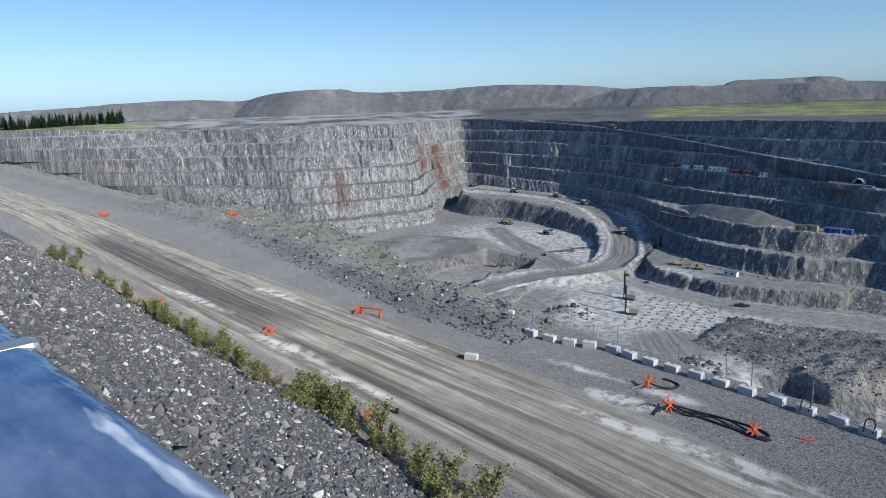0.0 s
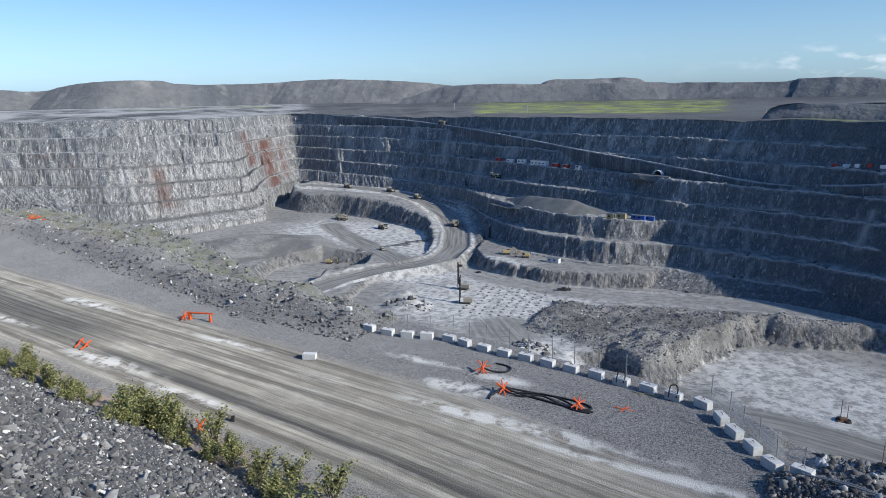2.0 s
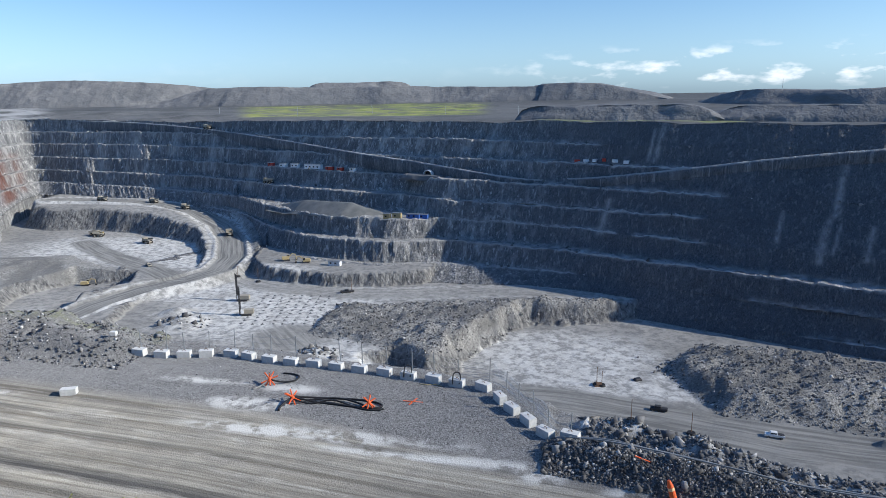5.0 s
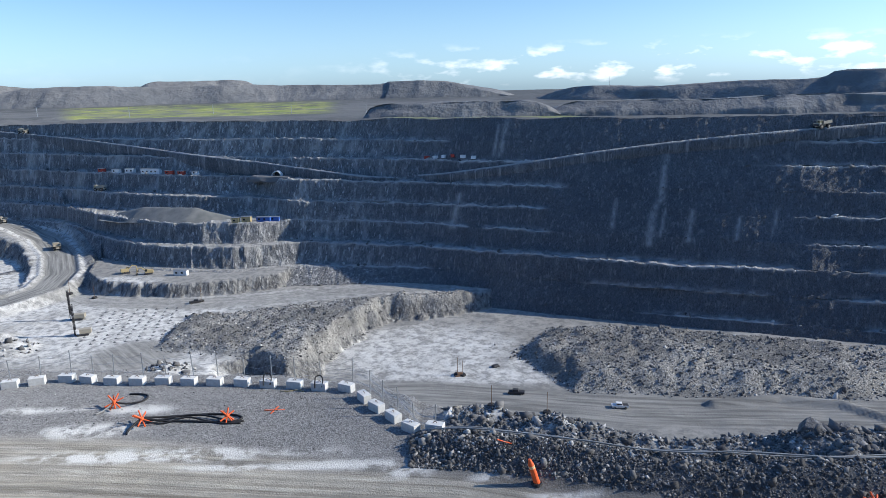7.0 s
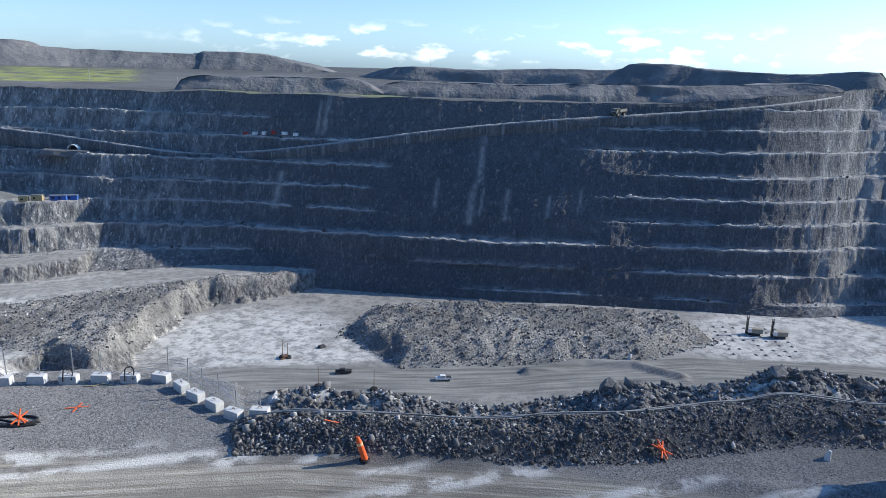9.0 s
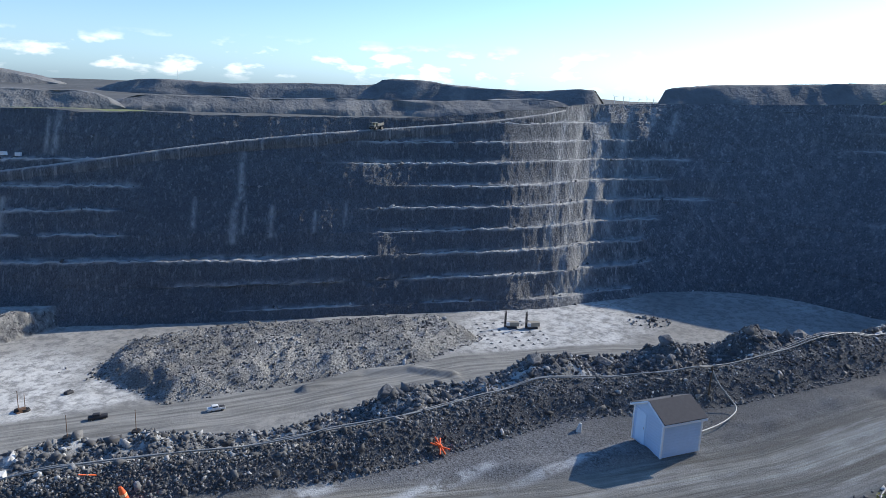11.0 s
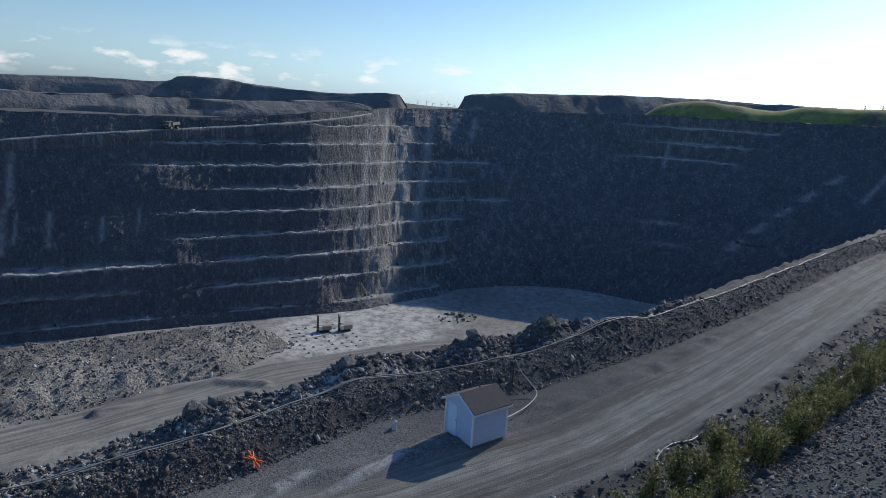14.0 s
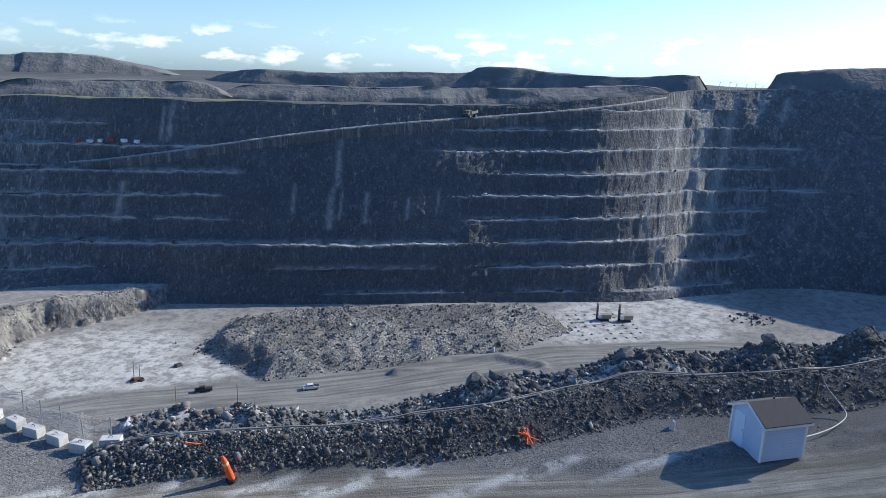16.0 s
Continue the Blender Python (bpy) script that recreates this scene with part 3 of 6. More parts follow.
wall_p, wall_z, wall_way = pit_wall()
crest_xy, crest_z = wall_p[-1], wall_z[-1]


def on_wall(heading, z):
    """The place on the wall's face at that heading from the lookout and that height, and the way into the rock."""
    row = np.argmin(np.abs(wall_z - z), axis=0)
    cols = np.arange(wall_z.shape[1])
    p = wall_p[row, cols]
    h = np.degrees(np.arctan2(p[:, 0], p[:, 1])) - heading
    ok = (p[:, 1] > 100) & (np.abs(h) < 1.0)
    best = cols[ok][np.argmin(np.abs(h[ok]))] if ok.any() else int(np.argmin(np.abs(h)))
    return np.array((*p[best], z)), wall_way[best]


def on_ledge(bench, heading, back=2.0):
    """A place on a bench of the wall, so far behind its front edge, and the way into the rock."""
    row = 1 + 13 * bench + 11
    p = wall_p[row]
    h = np.degrees(np.arctan2(p[:, 0], p[:, 1])) - heading
    h = np.where(p[:, 1] > 100, h, 999)
    c = int(np.argmin(np.abs(h)))
    q = p[c] + wall_way[c] * back
    return float(q[0]), float(q[1]), float(wall_z[row, c])


def ramp(label, path, width, into=6.0):
    """An inclined haul road cut along the wall: its bed, a low windrow at the outer edge and the broken face below."""
    skirt = 2 + width * 1.6
    ctrl = []
    heads, heights = np.array(path).T
    for heading in np.arange(heads[0], heads[-1], 0.7):
        z = float(np.interp(heading, heads, heights))
        p, w = on_wall(heading, z - 1)
        ctrl.append((p[0], p[1], z, w[0], w[1]))
    line = spline(ctrl, 1.2)
    smooth = np.ones(41) / 41
    for c in range(5):
        pad = np.pad(line[:, c], 20, mode="reflect", reflect_type="odd")
        line[:, c] = np.convolve(pad, smooth, "valid")
    s = np.arange(len(line)) * 1.2
    w = line[:, 3:5] / np.linalg.norm(line[:, 3:5], axis=1)[:, None]
    rows = []
    for off, dz, rough in ((-width + .4, -skirt, .6), (-width - .2, -skirt * .75, .8), (-width - .5, -skirt * .5, 1.0), (-width - .5, -skirt * .3, 1.0), (-width - .3, -skirt * .13, .9), (-width, -.4, .7), (-width + .5, .5, .4), (-width + 1.4, .5, .3),
                           (-width + 2.2, 0, .1), (-width * .5, 0, .1), (0, 0, .1), (into, .1, .1), (into + 10, 1.0, .3)):
        wob = .55 * rough * (np.abs(fbm(s / 3, s * 0 + off * 1.7, 4, 201)) * 2 - .3)
        ends = step(s, 0, 45) * (1 - step(s, s[-1] - 45, s[-1]))
        p = line[:, :2] + w * (off * ends + 4 * (1 - ends) + wob + 1.2 * fbm(s / 30, s * 0, 2, 202))[:, None]
        rows.append((p, line[:, 2] + dz + rough * .5 * fbm(s / 3, s * 0 + off, 3, 203)))
    P, Z = np.stack([r[0] for r in rows]), np.stack([r[1] for r in rows])
    bed = np.zeros(Z.shape)
    bed[6:] = 1.0
    ob = grid_mesh("haul_ramp", P[..., 0], P[..., 1], Z, M_WALL, (("pale", bed * 0 + .1), ("rust", bed * 0), ("berm", bed), ("scree_and_lit", bed * .6)))
    tagged(ob, label, "haul road", "haul ramps", "structure")
    bed_line = np.column_stack([line[:, :2] - w * (width * .45), line[:, 2]])
    return bed_line, np.degrees(np.arctan2(bed_line[:, 0], bed_line[:, 1]))


ramp_down = ramp("dusty haul ramp descending along the dark far wall", ((-41, 1), (-38, .5), (-33.7, -2.6), (-27, -9.7), (-20, -17.5), (-12.9, -23), (-6.1, -28), (-2.5, -28.5)), 4.5)
ramp_up = ramp("dusty haul ramp climbing the shaded wall to the notch", ((-4, -28.5), (-1, -26.5), (5.7, -20), (14.8, -11.3), (23.2, -5.6), (30.6, -2), (37.6, 1.8), (43, 6.7), (46.5, 12)), 2.5)



# ---- plateau that reaches the horizon ----
def plateau():
    ring = np.column_stack([crest_xy, crest_z])[::4]
    near = spline(((520, -110, 8), (330, -50, -.8), (120, 8, -.8), (30, 9, -.8), (-60, 14, -.8), (-300, 28, -.8), (-640, 40, 2), (-900, 40, 12)), 12.0)
    loop = np.vstack([ring, near[1:-1], ring[:1]])
    c = np.array((-60.0, 190.0))
    rows = []
    for g in np.r_[1.0, 1.012, np.arange(1.03, 2.2, .035), np.geomspace(2.3, 11, 14)]:
        p = c + (loop[:, :2] - c) * g
        far = step(np.full(len(loop), g), 1.0, 1.6)
        z = loop[:, 2] * (1 - far) - 1.0 * far + 1.2 * fbm(p[:, 0] / 40, p[:, 1] / 40, 3, 3) * min(1, (g - 1) * 15)
        z = np.where(p[:, 1] < 60, np.minimum(z, np.where(np.abs(p[:, 0]) < 330, -1.2, z)), z)
        turn, away = np.degrees(np.arctan2(p[:, 0], p[:, 1])), np.hypot(p[:, 0], p[:, 1])
        z = z + 9 * step(away, 430, 950) * float(step(np.array(g), 1.0, 1.3)) * step(turn, -80, -70) * (1 - step(turn, 45, 50)) * (p[:, 1] > 60)
        rows.append((p, z))
    P, Z = np.stack([r[0] for r in rows]), np.stack([r[1] for r in rows])
    az = np.degrees(np.arctan2(P[..., 0], P[..., 1]))
    dist = np.hypot(P[..., 0], P[..., 1])
    band = lambda a0, a1, d0, d1: step(az, a0 - 1, a0 + 1) * (1 - step(az, a1 - 1, a1 + 1)) * step(dist, d0, d0 + 15) * (1 - step(dist, d1, d1 + 40))
    grass = band(-28, -9, 590, 860) * (1.05 + .9 * fbm(az / 2.2, dist / 60, 3, 5)) + band(-4, 12, 385, 430) * .8 + band(-80, -67, 740, 1000) + band(-55, -45, 860, 960) * .6
    ob = grid_mesh("ground", P[..., 0], P[..., 1], Z, M_PLATEAU, (("grass", np.clip(grass * (0.9 + 0.5 * fbm(P[..., 0] / 25, P[..., 1] / 25, 4, 8)), 0, 1)), ("waste", np.clip(band(-72, -42, 640, 1300) + .15 * band(-42, 30, 480, 800), 0, 1))))
    tagged(ob, "flat grey mine ground with patches of grass, out to the horizon", "ground", kind="structure")


plateau()


# ---- spoil heaps behind the rim ----
def spoil_heap(label, crest, width, seed, steep=1.5):
    """A flat-topped heap of waste rock along a line of (heading, distance, top height)."""
    pts = [(d * math.sin(radians(a)), d * math.cos(radians(a)), h) for a, d, h in crest]
    line = spline(pts, 5.0)
    d = np.gradient(line[:, :2], axis=0)
    d /= np.linalg.norm(d, axis=1)[:, None]
    side = np.stack([d[:, 1], -d[:, 0]], 1)
    s = np.arange(len(line)) * 5.0
    rows = []
    for u in (-1, -.8, -.6, -.4, -.2, -.06, 0, .05, .4, .8, 1.0):
        h = line[:, 2]
        if u <= 0:
            out, z = u * h * steep, h * (1 + u) ** 0.92
        else:
            out, z = u * width, h * (1 - max(0, u - 0.6) / 0.4)
        wob = fbm(s / 60, s * 0 + u * 1.4, 4, seed) * 9 + np.abs(fbm(s / 16, s * 0 + u * .5, 3, seed + 5)) * 5 * (u <= 0)
        p = line[:, :2] - side * (out + wob)[:, None]
        z = np.maximum(z + fbm(s / 18, s * 0 + u * 5, 4, seed + 9) * 1.1, -4)
        rows.append((p, z - (3.0 if abs(u) == 1 else 0)))
    P, Z = np.stack([r[0] for r in rows]), np.stack([r[1] for r in rows])
    tagged(grid_mesh("spoil_heap", P[..., 0], P[..., 1], Z, M_SPOIL), label, "spoil heap", "spoil heaps", "structure")


# ---- pit floor ----
TERRACE = ((-74, 240), (-57, 229), (-47, 255), (-37, 285), (-29, 302), (-6, 307), (11, 311), (25, 320), (20, 350), (-60, 365), (-220, 385),
           (-260, 330), (-220, 255), (-200, 200), (-150, 160), (-110, 190))
LEFT_FLOOR = ((-196, 215), (-212, 276), (-206, 330), (-220, 400), (-360, 520), (-520, 520), (-700, 240), (-560, 100), (-300, 130), (-230, 180))
LEDGE = ((-440, 470), (-415, 436), (-390, 425), (-354, 433), (-312, 424), (-272, 408), (-252, 394), (-228, 362), (-215, 335), (-213, 323), (-192, 324), (-186, 345), (-200, 385), (-235, 440), (-300, 490), (-360, 520), (-450, 520))
PLATFORM = ((-198, 372), (-193, 352), (-171, 327), (-134, 319), (-104, 323), (-80, 334), (-80, 350), (-150, 365), (-190, 392))
QUARRY = ((-279, 250), (-298, 290), (-284, 322), (-247, 326), (-234, 300), (-246, 281), (-232, 250), (-240, 225), (-265, 225))
HEAP_A = ((-113, 250), (-113, 290), (-56, 303), (-20, 312), (10, 318), (13, 313), (-6, 308), (-28, 303), (-36, 285), (-46, 256), (-57, 231), (-74, 242))
HEAP_B = ((28, 256), (47, 283), (100, 274), (172, 244), (172, 218), (138, 209), (83, 215), (45, 221))
GREY_MOUND = ((-380, 268), (-372, 300), (-364, 337), (-312, 352), (-258, 322), (-274, 318), (-296, 300), (-300, 262), (-320, 230))
HAUL_ROAD = ((-205, 165), (-228, 205), (-231, 237), (-229, 268), (-220, 293), (-207, 309), (-199, 328), (-204, 352), (-223, 387), (-248, 418), (-281, 443), (-316, 458), (-347, 459), (-391, 458), (-415, 453))
HAUL_GRADE = (-78, -77.5, -77, -76, -75, -74.2, -73.5, -72, -69.5, -66.5, -62.5, -60, -58, -57.5, -57)
SIDE_ROAD = ((-207, 309), (-216, 311), (-242, 330), (-270, 345), (-301, 363), (-330, 385))
BENCH_ROAD = ((-203, 318), (-187, 329), (-167, 317), (-148, 311), (-118, 309), (-86, 312), (-60, 320), (-33, 325), (-4, 327))
PAD_ROAD = ((-187, 325), (-160, 300), (-120, 262), (-95, 235), (-60, 215))
FLOOR_ROAD = ((-60, 222), (-10, 221), (30, 213), (60, 205), (100, 201), (150, 196), (200, 180), (260, 150))


def floor_height(x, y):
    rough = fbm(x / 30, y / 30, 4, 21)
    fine = fbm(x / 6, y / 6, 4, 23)
    wob = 3.0 * fbm(x / 14, y / 14, 4, 24) + 1.2 * fbm(x / 3.5, y / 3.5, 3, 25)
    h = -85 + 0.5 * rough + 0.15 * fine
    cliff = np.zeros(x.shape)

    def raise_to(h, poly, top, slope):
        d = inside(x, y, poly) + wob
        z = np.minimum(top, top + (d - 2.0) * slope)
        face = (z > h + 0.3) & (d < 2.0)
        cliff[face] = 1
        return np.maximum(h, z)

    wob = wob * 2.0
    h = raise_to(h, TERRACE, -77 + 0.6 * rough + 0.15 * fine, 1.25)
    wob = wob / 2.0
    h = raise_to(h, LEFT_FLOOR, -74 + 0.8 * rough + 0.2 * fine, 1.5)
    lip = np.interp(y, (320, 335, 362, 392, 408, 424, 436), (-74, -72, -70, -67, -63.5, -60.5, -58.5))
    h = raise_to(h, LEDGE, lip + 0.3 * fine, 1.6)
    h = raise_to(h, PLATFORM, -70.3 + 0.2 * fine + 0 * x, 2.4)
    dq = inside(x, y, QUARRY) + wob * .6
    hole = np.maximum(-81 + 0.3 * fine, -74 - dq * 1.4)
    cliff[(dq > 0) & (hole > -80.3)] = 1
    h = np.where(dq > 0, np.minimum(h, hole), h)
    rub = np.zeros(x.shape)
    lump = np.abs(fbm(x / 7, y / 7, 4, 31)) * 2.2 + np.abs(fbm(x / 1.9, y / 1.9, 3, 33)) * .9
    for poly, top, run in ((HEAP_A, 2.2, 4), (HEAP_B, 5.5, 9), (GREY_MOUND, 4.0, 30)):
        d = inside(x, y, poly) + wob * .7
        m = step(d, -1, run)
        h = h + m * (top + 1.5 * rough + lump * (0.8 if poly is GREY_MOUND else 1.0) - 1.0)
        rub = np.maximum(rub, step(d, -1.5, 1.5) * (0.9 if poly is GREY_MOUND else 1))
    # ramps of the haul road and a windrow beside the floor road
    dr, along, _ = to_line(x, y, HAUL_ROAD)
    dr0 = dr
    run = np.r_[0, np.cumsum(np.hypot(*np.diff(np.array(HAUL_ROAD), axis=0).T))]
    grade = np.interp(along, run, HAUL_GRADE)
    k = 1 - step(dr, 9, 16)
    h = h * (1 - k) + (grade + 0.1 * fine) * k
    cliff *= (1 - k)
    for line, half in ((BENCH_ROAD, 6), (PAD_ROAD, 5), (SIDE_ROAD, 5)):
        d, _, _ = to_line(x, y, line)
        cliff *= step(d, half, half + 3)
    d, _, _ = to_line(x, y, ((88, 207), (110, 209), (128, 204), (140, 192)))
    h = h + 1.8 * (1 - step(d, 0.5, 3.5)) + .3 * (1 - step(d, 0.5, 3.5)) * fine
    h = h + 1.3 * (1 - step(np.abs(dr0 - 9.5), .4, 1.8)) * step(y, 225, 245)
    # spoil cones
    for cx, cy, ch, cr in ((-172, 252, 4, 13), (-184, 266, 3, 9), (-100, 228, 3, 9)):
        h = np.maximum(h, -77 + ch - np.hypot(x - cx, y - cy) * ch / cr)
    return h, cliff, rub, 1 - step(dr0 + .6 * fine, 7.0, 8.5)


def pit_floor():
    xs = np.r_[np.arange(-620, -310, 2.2), np.arange(-310, 300, 1.2), np.arange(300, 400, 2.2)]
    ys = np.r_[np.arange(90, 190, 2.5), np.arange(190, 350, 1.1), np.arange(350, 530, 1.4)]
    X, Y = np.meshgrid(xs, ys)
    Z, cliff, rub, road = floor_height(X, Y)
    n = fbm(X / 9, Y / 9, 3, 44) * 2.5
    for line, half in ((BENCH_ROAD, 6.5), (FLOOR_ROAD, 9), (SIDE_ROAD, 6)):
        d, _, _ = to_line(X, Y, line)
        road = np.maximum(road, (1 - step(d + n, half, half + 4)) * (0.5 if line is BENCH_ROAD else 0.9))
    best = np.full(X.shape, 1e9)
    lane = np.zeros(X.shape + (3,))
    for line in (HAUL_ROAD, BENCH_ROAD, FLOOR_ROAD, SIDE_ROAD, PAD_ROAD):
        d, along, off = to_line(X, Y, line)
        near = d < best
        best = np.where(near, d, best)
        lane[near] = np.stack([along, off, along * 0], -1)[near]
    road = np.maximum(road, 0.75 * (1 - step(np.hypot((X + 118) / 1.2, Y - 245) + n, 10, 18)))
    pale = np.zeros(X.shape)
    for cx, cy, rx, ry in ((-10, 262, 45, 32), (-290, 372, 75, 42), (-240, 345, 40, 25), (-140, 270, 55, 40), (-85, 225, 30, 12), (-262, 250, 20, 25), (210, 215, 55, 40), (20, 240, 60, 14), (-170, 325, 30, 12), (-195, 300, 22, 20), (-120, 300, 30, 14)):
        pale = np.maximum(pale, 1 - step(np.hypot((X - cx) / rx, (Y - cy) / ry) + n * .08, 0.55, 1.15))
    dr, _, _ = to_line(X, Y, HAUL_ROAD)
    pale = np.maximum(pale, .95 * step(dr + n * .3, 8, 9.5) * (1 - step(dr + n * .3, 11, 14)))
    for line in (BENCH_ROAD, PAD_ROAD):
        dr, _, _ = to_line(X, Y, line)
        pale = np.maximum(pale, .8 * (1 - step(dr + n, 6, 14)))
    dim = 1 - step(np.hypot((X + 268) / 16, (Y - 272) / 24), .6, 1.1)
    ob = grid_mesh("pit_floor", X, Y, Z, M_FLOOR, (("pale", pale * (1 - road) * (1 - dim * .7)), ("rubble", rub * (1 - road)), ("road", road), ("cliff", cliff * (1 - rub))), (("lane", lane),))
    tagged(ob, "dusty grey pit floor with haul roads, ledges and blasted rubble", "pit floor", kind="structure")


pit_floor()

# ---- near ground: the bank below the lookout, the road, the pit edge ----
ROAD_MID = ((-800, 72), (-250, 45), (-150, 40), (-106, 36.5), (-64, 33), (-40, 31.5), (-20, 30), (0, 27.5), (12, 23.5), (22, 19.5), (34, 16.3), (50, 14.4), (75, 12.6), (102, 11), (340, -10))
EDGE = ((-800, 120), (-354, 77), (-183, 65), (-132, 62), (-112, 67), (-88, 64), (-70, 57), (-50, 49.5), (-34, 46.5), (-20, 45.5), (-12, 44.3), (-6, 42.8), (-3, 40.8), (0, 39.3), (5, 38), (9, 36.6),
        (13, 35.5), (17, 35.3), (21, 35.6), (25, 34.4), (29, 33.4), (34, 33), (42, 31), (52, 28), (60, 26), (100, 22.5), (340, 2))
BLOCKS = ((-33.2, 42.9), (-31.3, 42.9), (-29.6, 43.2), (-28.0, 43.6), (-26.1, 43.9), (-24.5, 43.6), (-22.7, 43.3), (-20.9, 43.1), (-19.1, 43.0), (-17.3, 42.8), (-15.5, 42.6), (-13.6, 42.4),
          (-11.8, 42.1), (-10.0, 41.9), (-8.3, 41.5), (-6.5, 41.2), (-5.2, 39.7), (-4.3, 38.4), (-3.2, 37.1), (-2.1, 35.7), (-0.7, 35.3))
BERM = ((-1, 33.9), (4, 32.2), (9.2, 30.5), (17.3, 28.9), (22, 28.7), (27.4, 28.3), (33, 26.6), (37.9, 24.7), (45.7, 23.1), (56.8, 21.4), (75, 19.4), (110, 17.0), (340, -4))
LEFT_BERM = ((-800, 95), (-250, 62), (-150, 56), (-105, 55), (-80, 50), (-60, 46.5), (-46, 43.5), (-36, 43.6))


def bank_toe(x):
    return np.interp(x, (-300, -140, -107, -79, -60, -47, -31, -18, 0, 15, 25, 35, 45, 60, 100, 340), (44, 28.5, 27, 26, 24.3, 23.3, 22.5, 20.5, 17.5, 13.5, 11, 9.5, 8.2, 6.5, 3.5, -20))


def near_height(x, y):
    n1, n2, n3 = fbm(x / 9, y / 9, 4, 51), fbm(x / 1.6, y / 1.6, 4, 52), fbm(x / .5, y / .5, 3, 53)
    dr, along, side = to_line(x, y, ROAD_MID)
    half = np.interp(x, (-60, -20, -8, 0, 15, 28, 60, 100), (5.2, 5.0, 4.4, 3.1, 2.9, 2.5, 2.5, 3.2)) + 0.4 * vnoise(along / 15, along * 0, 3)
    road = 1 - step(dr, half - .4, half + 1.4)
    z = 0.12 * n1 + 0.05 * n2 + 0.008 * n3 * (1 - road)
    ruts = vnoise(side * 1.6, along / 60, 5) * .05 + vnoise(side * 3.4, along / 35, 6) * .03
    z = z * (1 - road * .7) + ruts * road
    # windrows at both sides of the road on the right
    z = z + 0.55 * np.exp(-((side + 3.6) / .7) ** 2) * step(x, 14, 30) * (0.6 + .5 * n2) + 0.5 * np.exp(-((side - 3.9) / .7) ** 2) * step(x, 14, 26) * (0.7 + .8 * n2) + 0.5 * np.exp(-((side - 6.2) / 1.1) ** 2) * step(x, 24, 32) * (0.6 + 1.0 * n1)
    # berms of dumped rock along the pit edge
    db, _, _ = to_line(x, y, BERM)
    hump = np.interp(x, (-2, 1, 15, 26, 34, 60, 340), (0.3, 1.0, 1.3, 1.4, 1.2, 1.5, 1.8))
    rocky = 1 - step(db, 1.4, 2.4)
    z = z + hump * (1 - step(db + .4 * n2, 0.2, 2.4)) * (1 + .25 * n2)
    dl, _, _ = to_line(x, y, LEFT_BERM)
    far_side = step(y, np.interp(x, [p[0] for p in LEFT_BERM], [p[1] for p in LEFT_BERM]) - 1, np.interp(x, [p[0] for p in LEFT_BERM], [p[1] for p in LEFT_BERM]) + 3) * (x < -33)
    z = z + 1.3 * (1 - step(dl + .6 * n2, 0.2, 3.4)) * (1 + .4 * n2) * (x < -33)
    z = z + far_side * (0.4 + 1.7 * n1 + 1.0 * n2)
    # rubble between the right berm and the edge
    back = step(y - np.interp(x, [p[0] for p in BERM], [p[1] for p in BERM]), 0.5, 3) * (x > -2)
    z = z + back * (-0.5 + 0.9 * n1 + 0.7 * np.abs(n2) - 0.5 * step(x, 0, 12) * (1 - step(x, 12, 22)))
    for cx, cy, ch, cr in ((1.2, 38.0, .4, 2.4), (7, 36.4, .4, 2.4), (46.6, 26.4, 2.2, 2.6), (20.5, 33.6, .8, 2.5), (31, 31.3, 1.3, 4), (40, 28.6, 1.6, 4), (52, 25, 1.9, 4.5)):
        z = z + ch * np.exp(-(((x - cx) / cr) ** 2 + ((y - cy) / (cr * .6)) ** 2)) * (1 + .3 * n2)
    # the pit edge
    ex, ey = [p[0] for p in EDGE], [p[1] for p in EDGE]
    over = y - np.interp(x, ex, ey) + 1.2 * n1 + 0.5 * n2
    z = z - np.maximum(0, over) * 1.5 - 2.0 * step(over, 0, 3)
    # the bank on which the lookout stands
    up = bank_toe(x) - y
    bank = np.clip(up, 0, None) * 0.70
    bank = np.where(bank > 15.4, 15.4 + (bank - 15.4) * 0.02, bank)
    z = np.where(up > 0, bank + .15 * n1 + .10 * n2 + .05 * n3, z + 0.25 * np.exp(up / .7))
    z = np.where(y < -25, np.minimum(z, np.maximum(15.6 + (y + 25) * .6, 0)), z)
    return np.maximum(z, -92), road, along, side, np.maximum(rocky * (x > -2), np.maximum(back, far_side * .6))


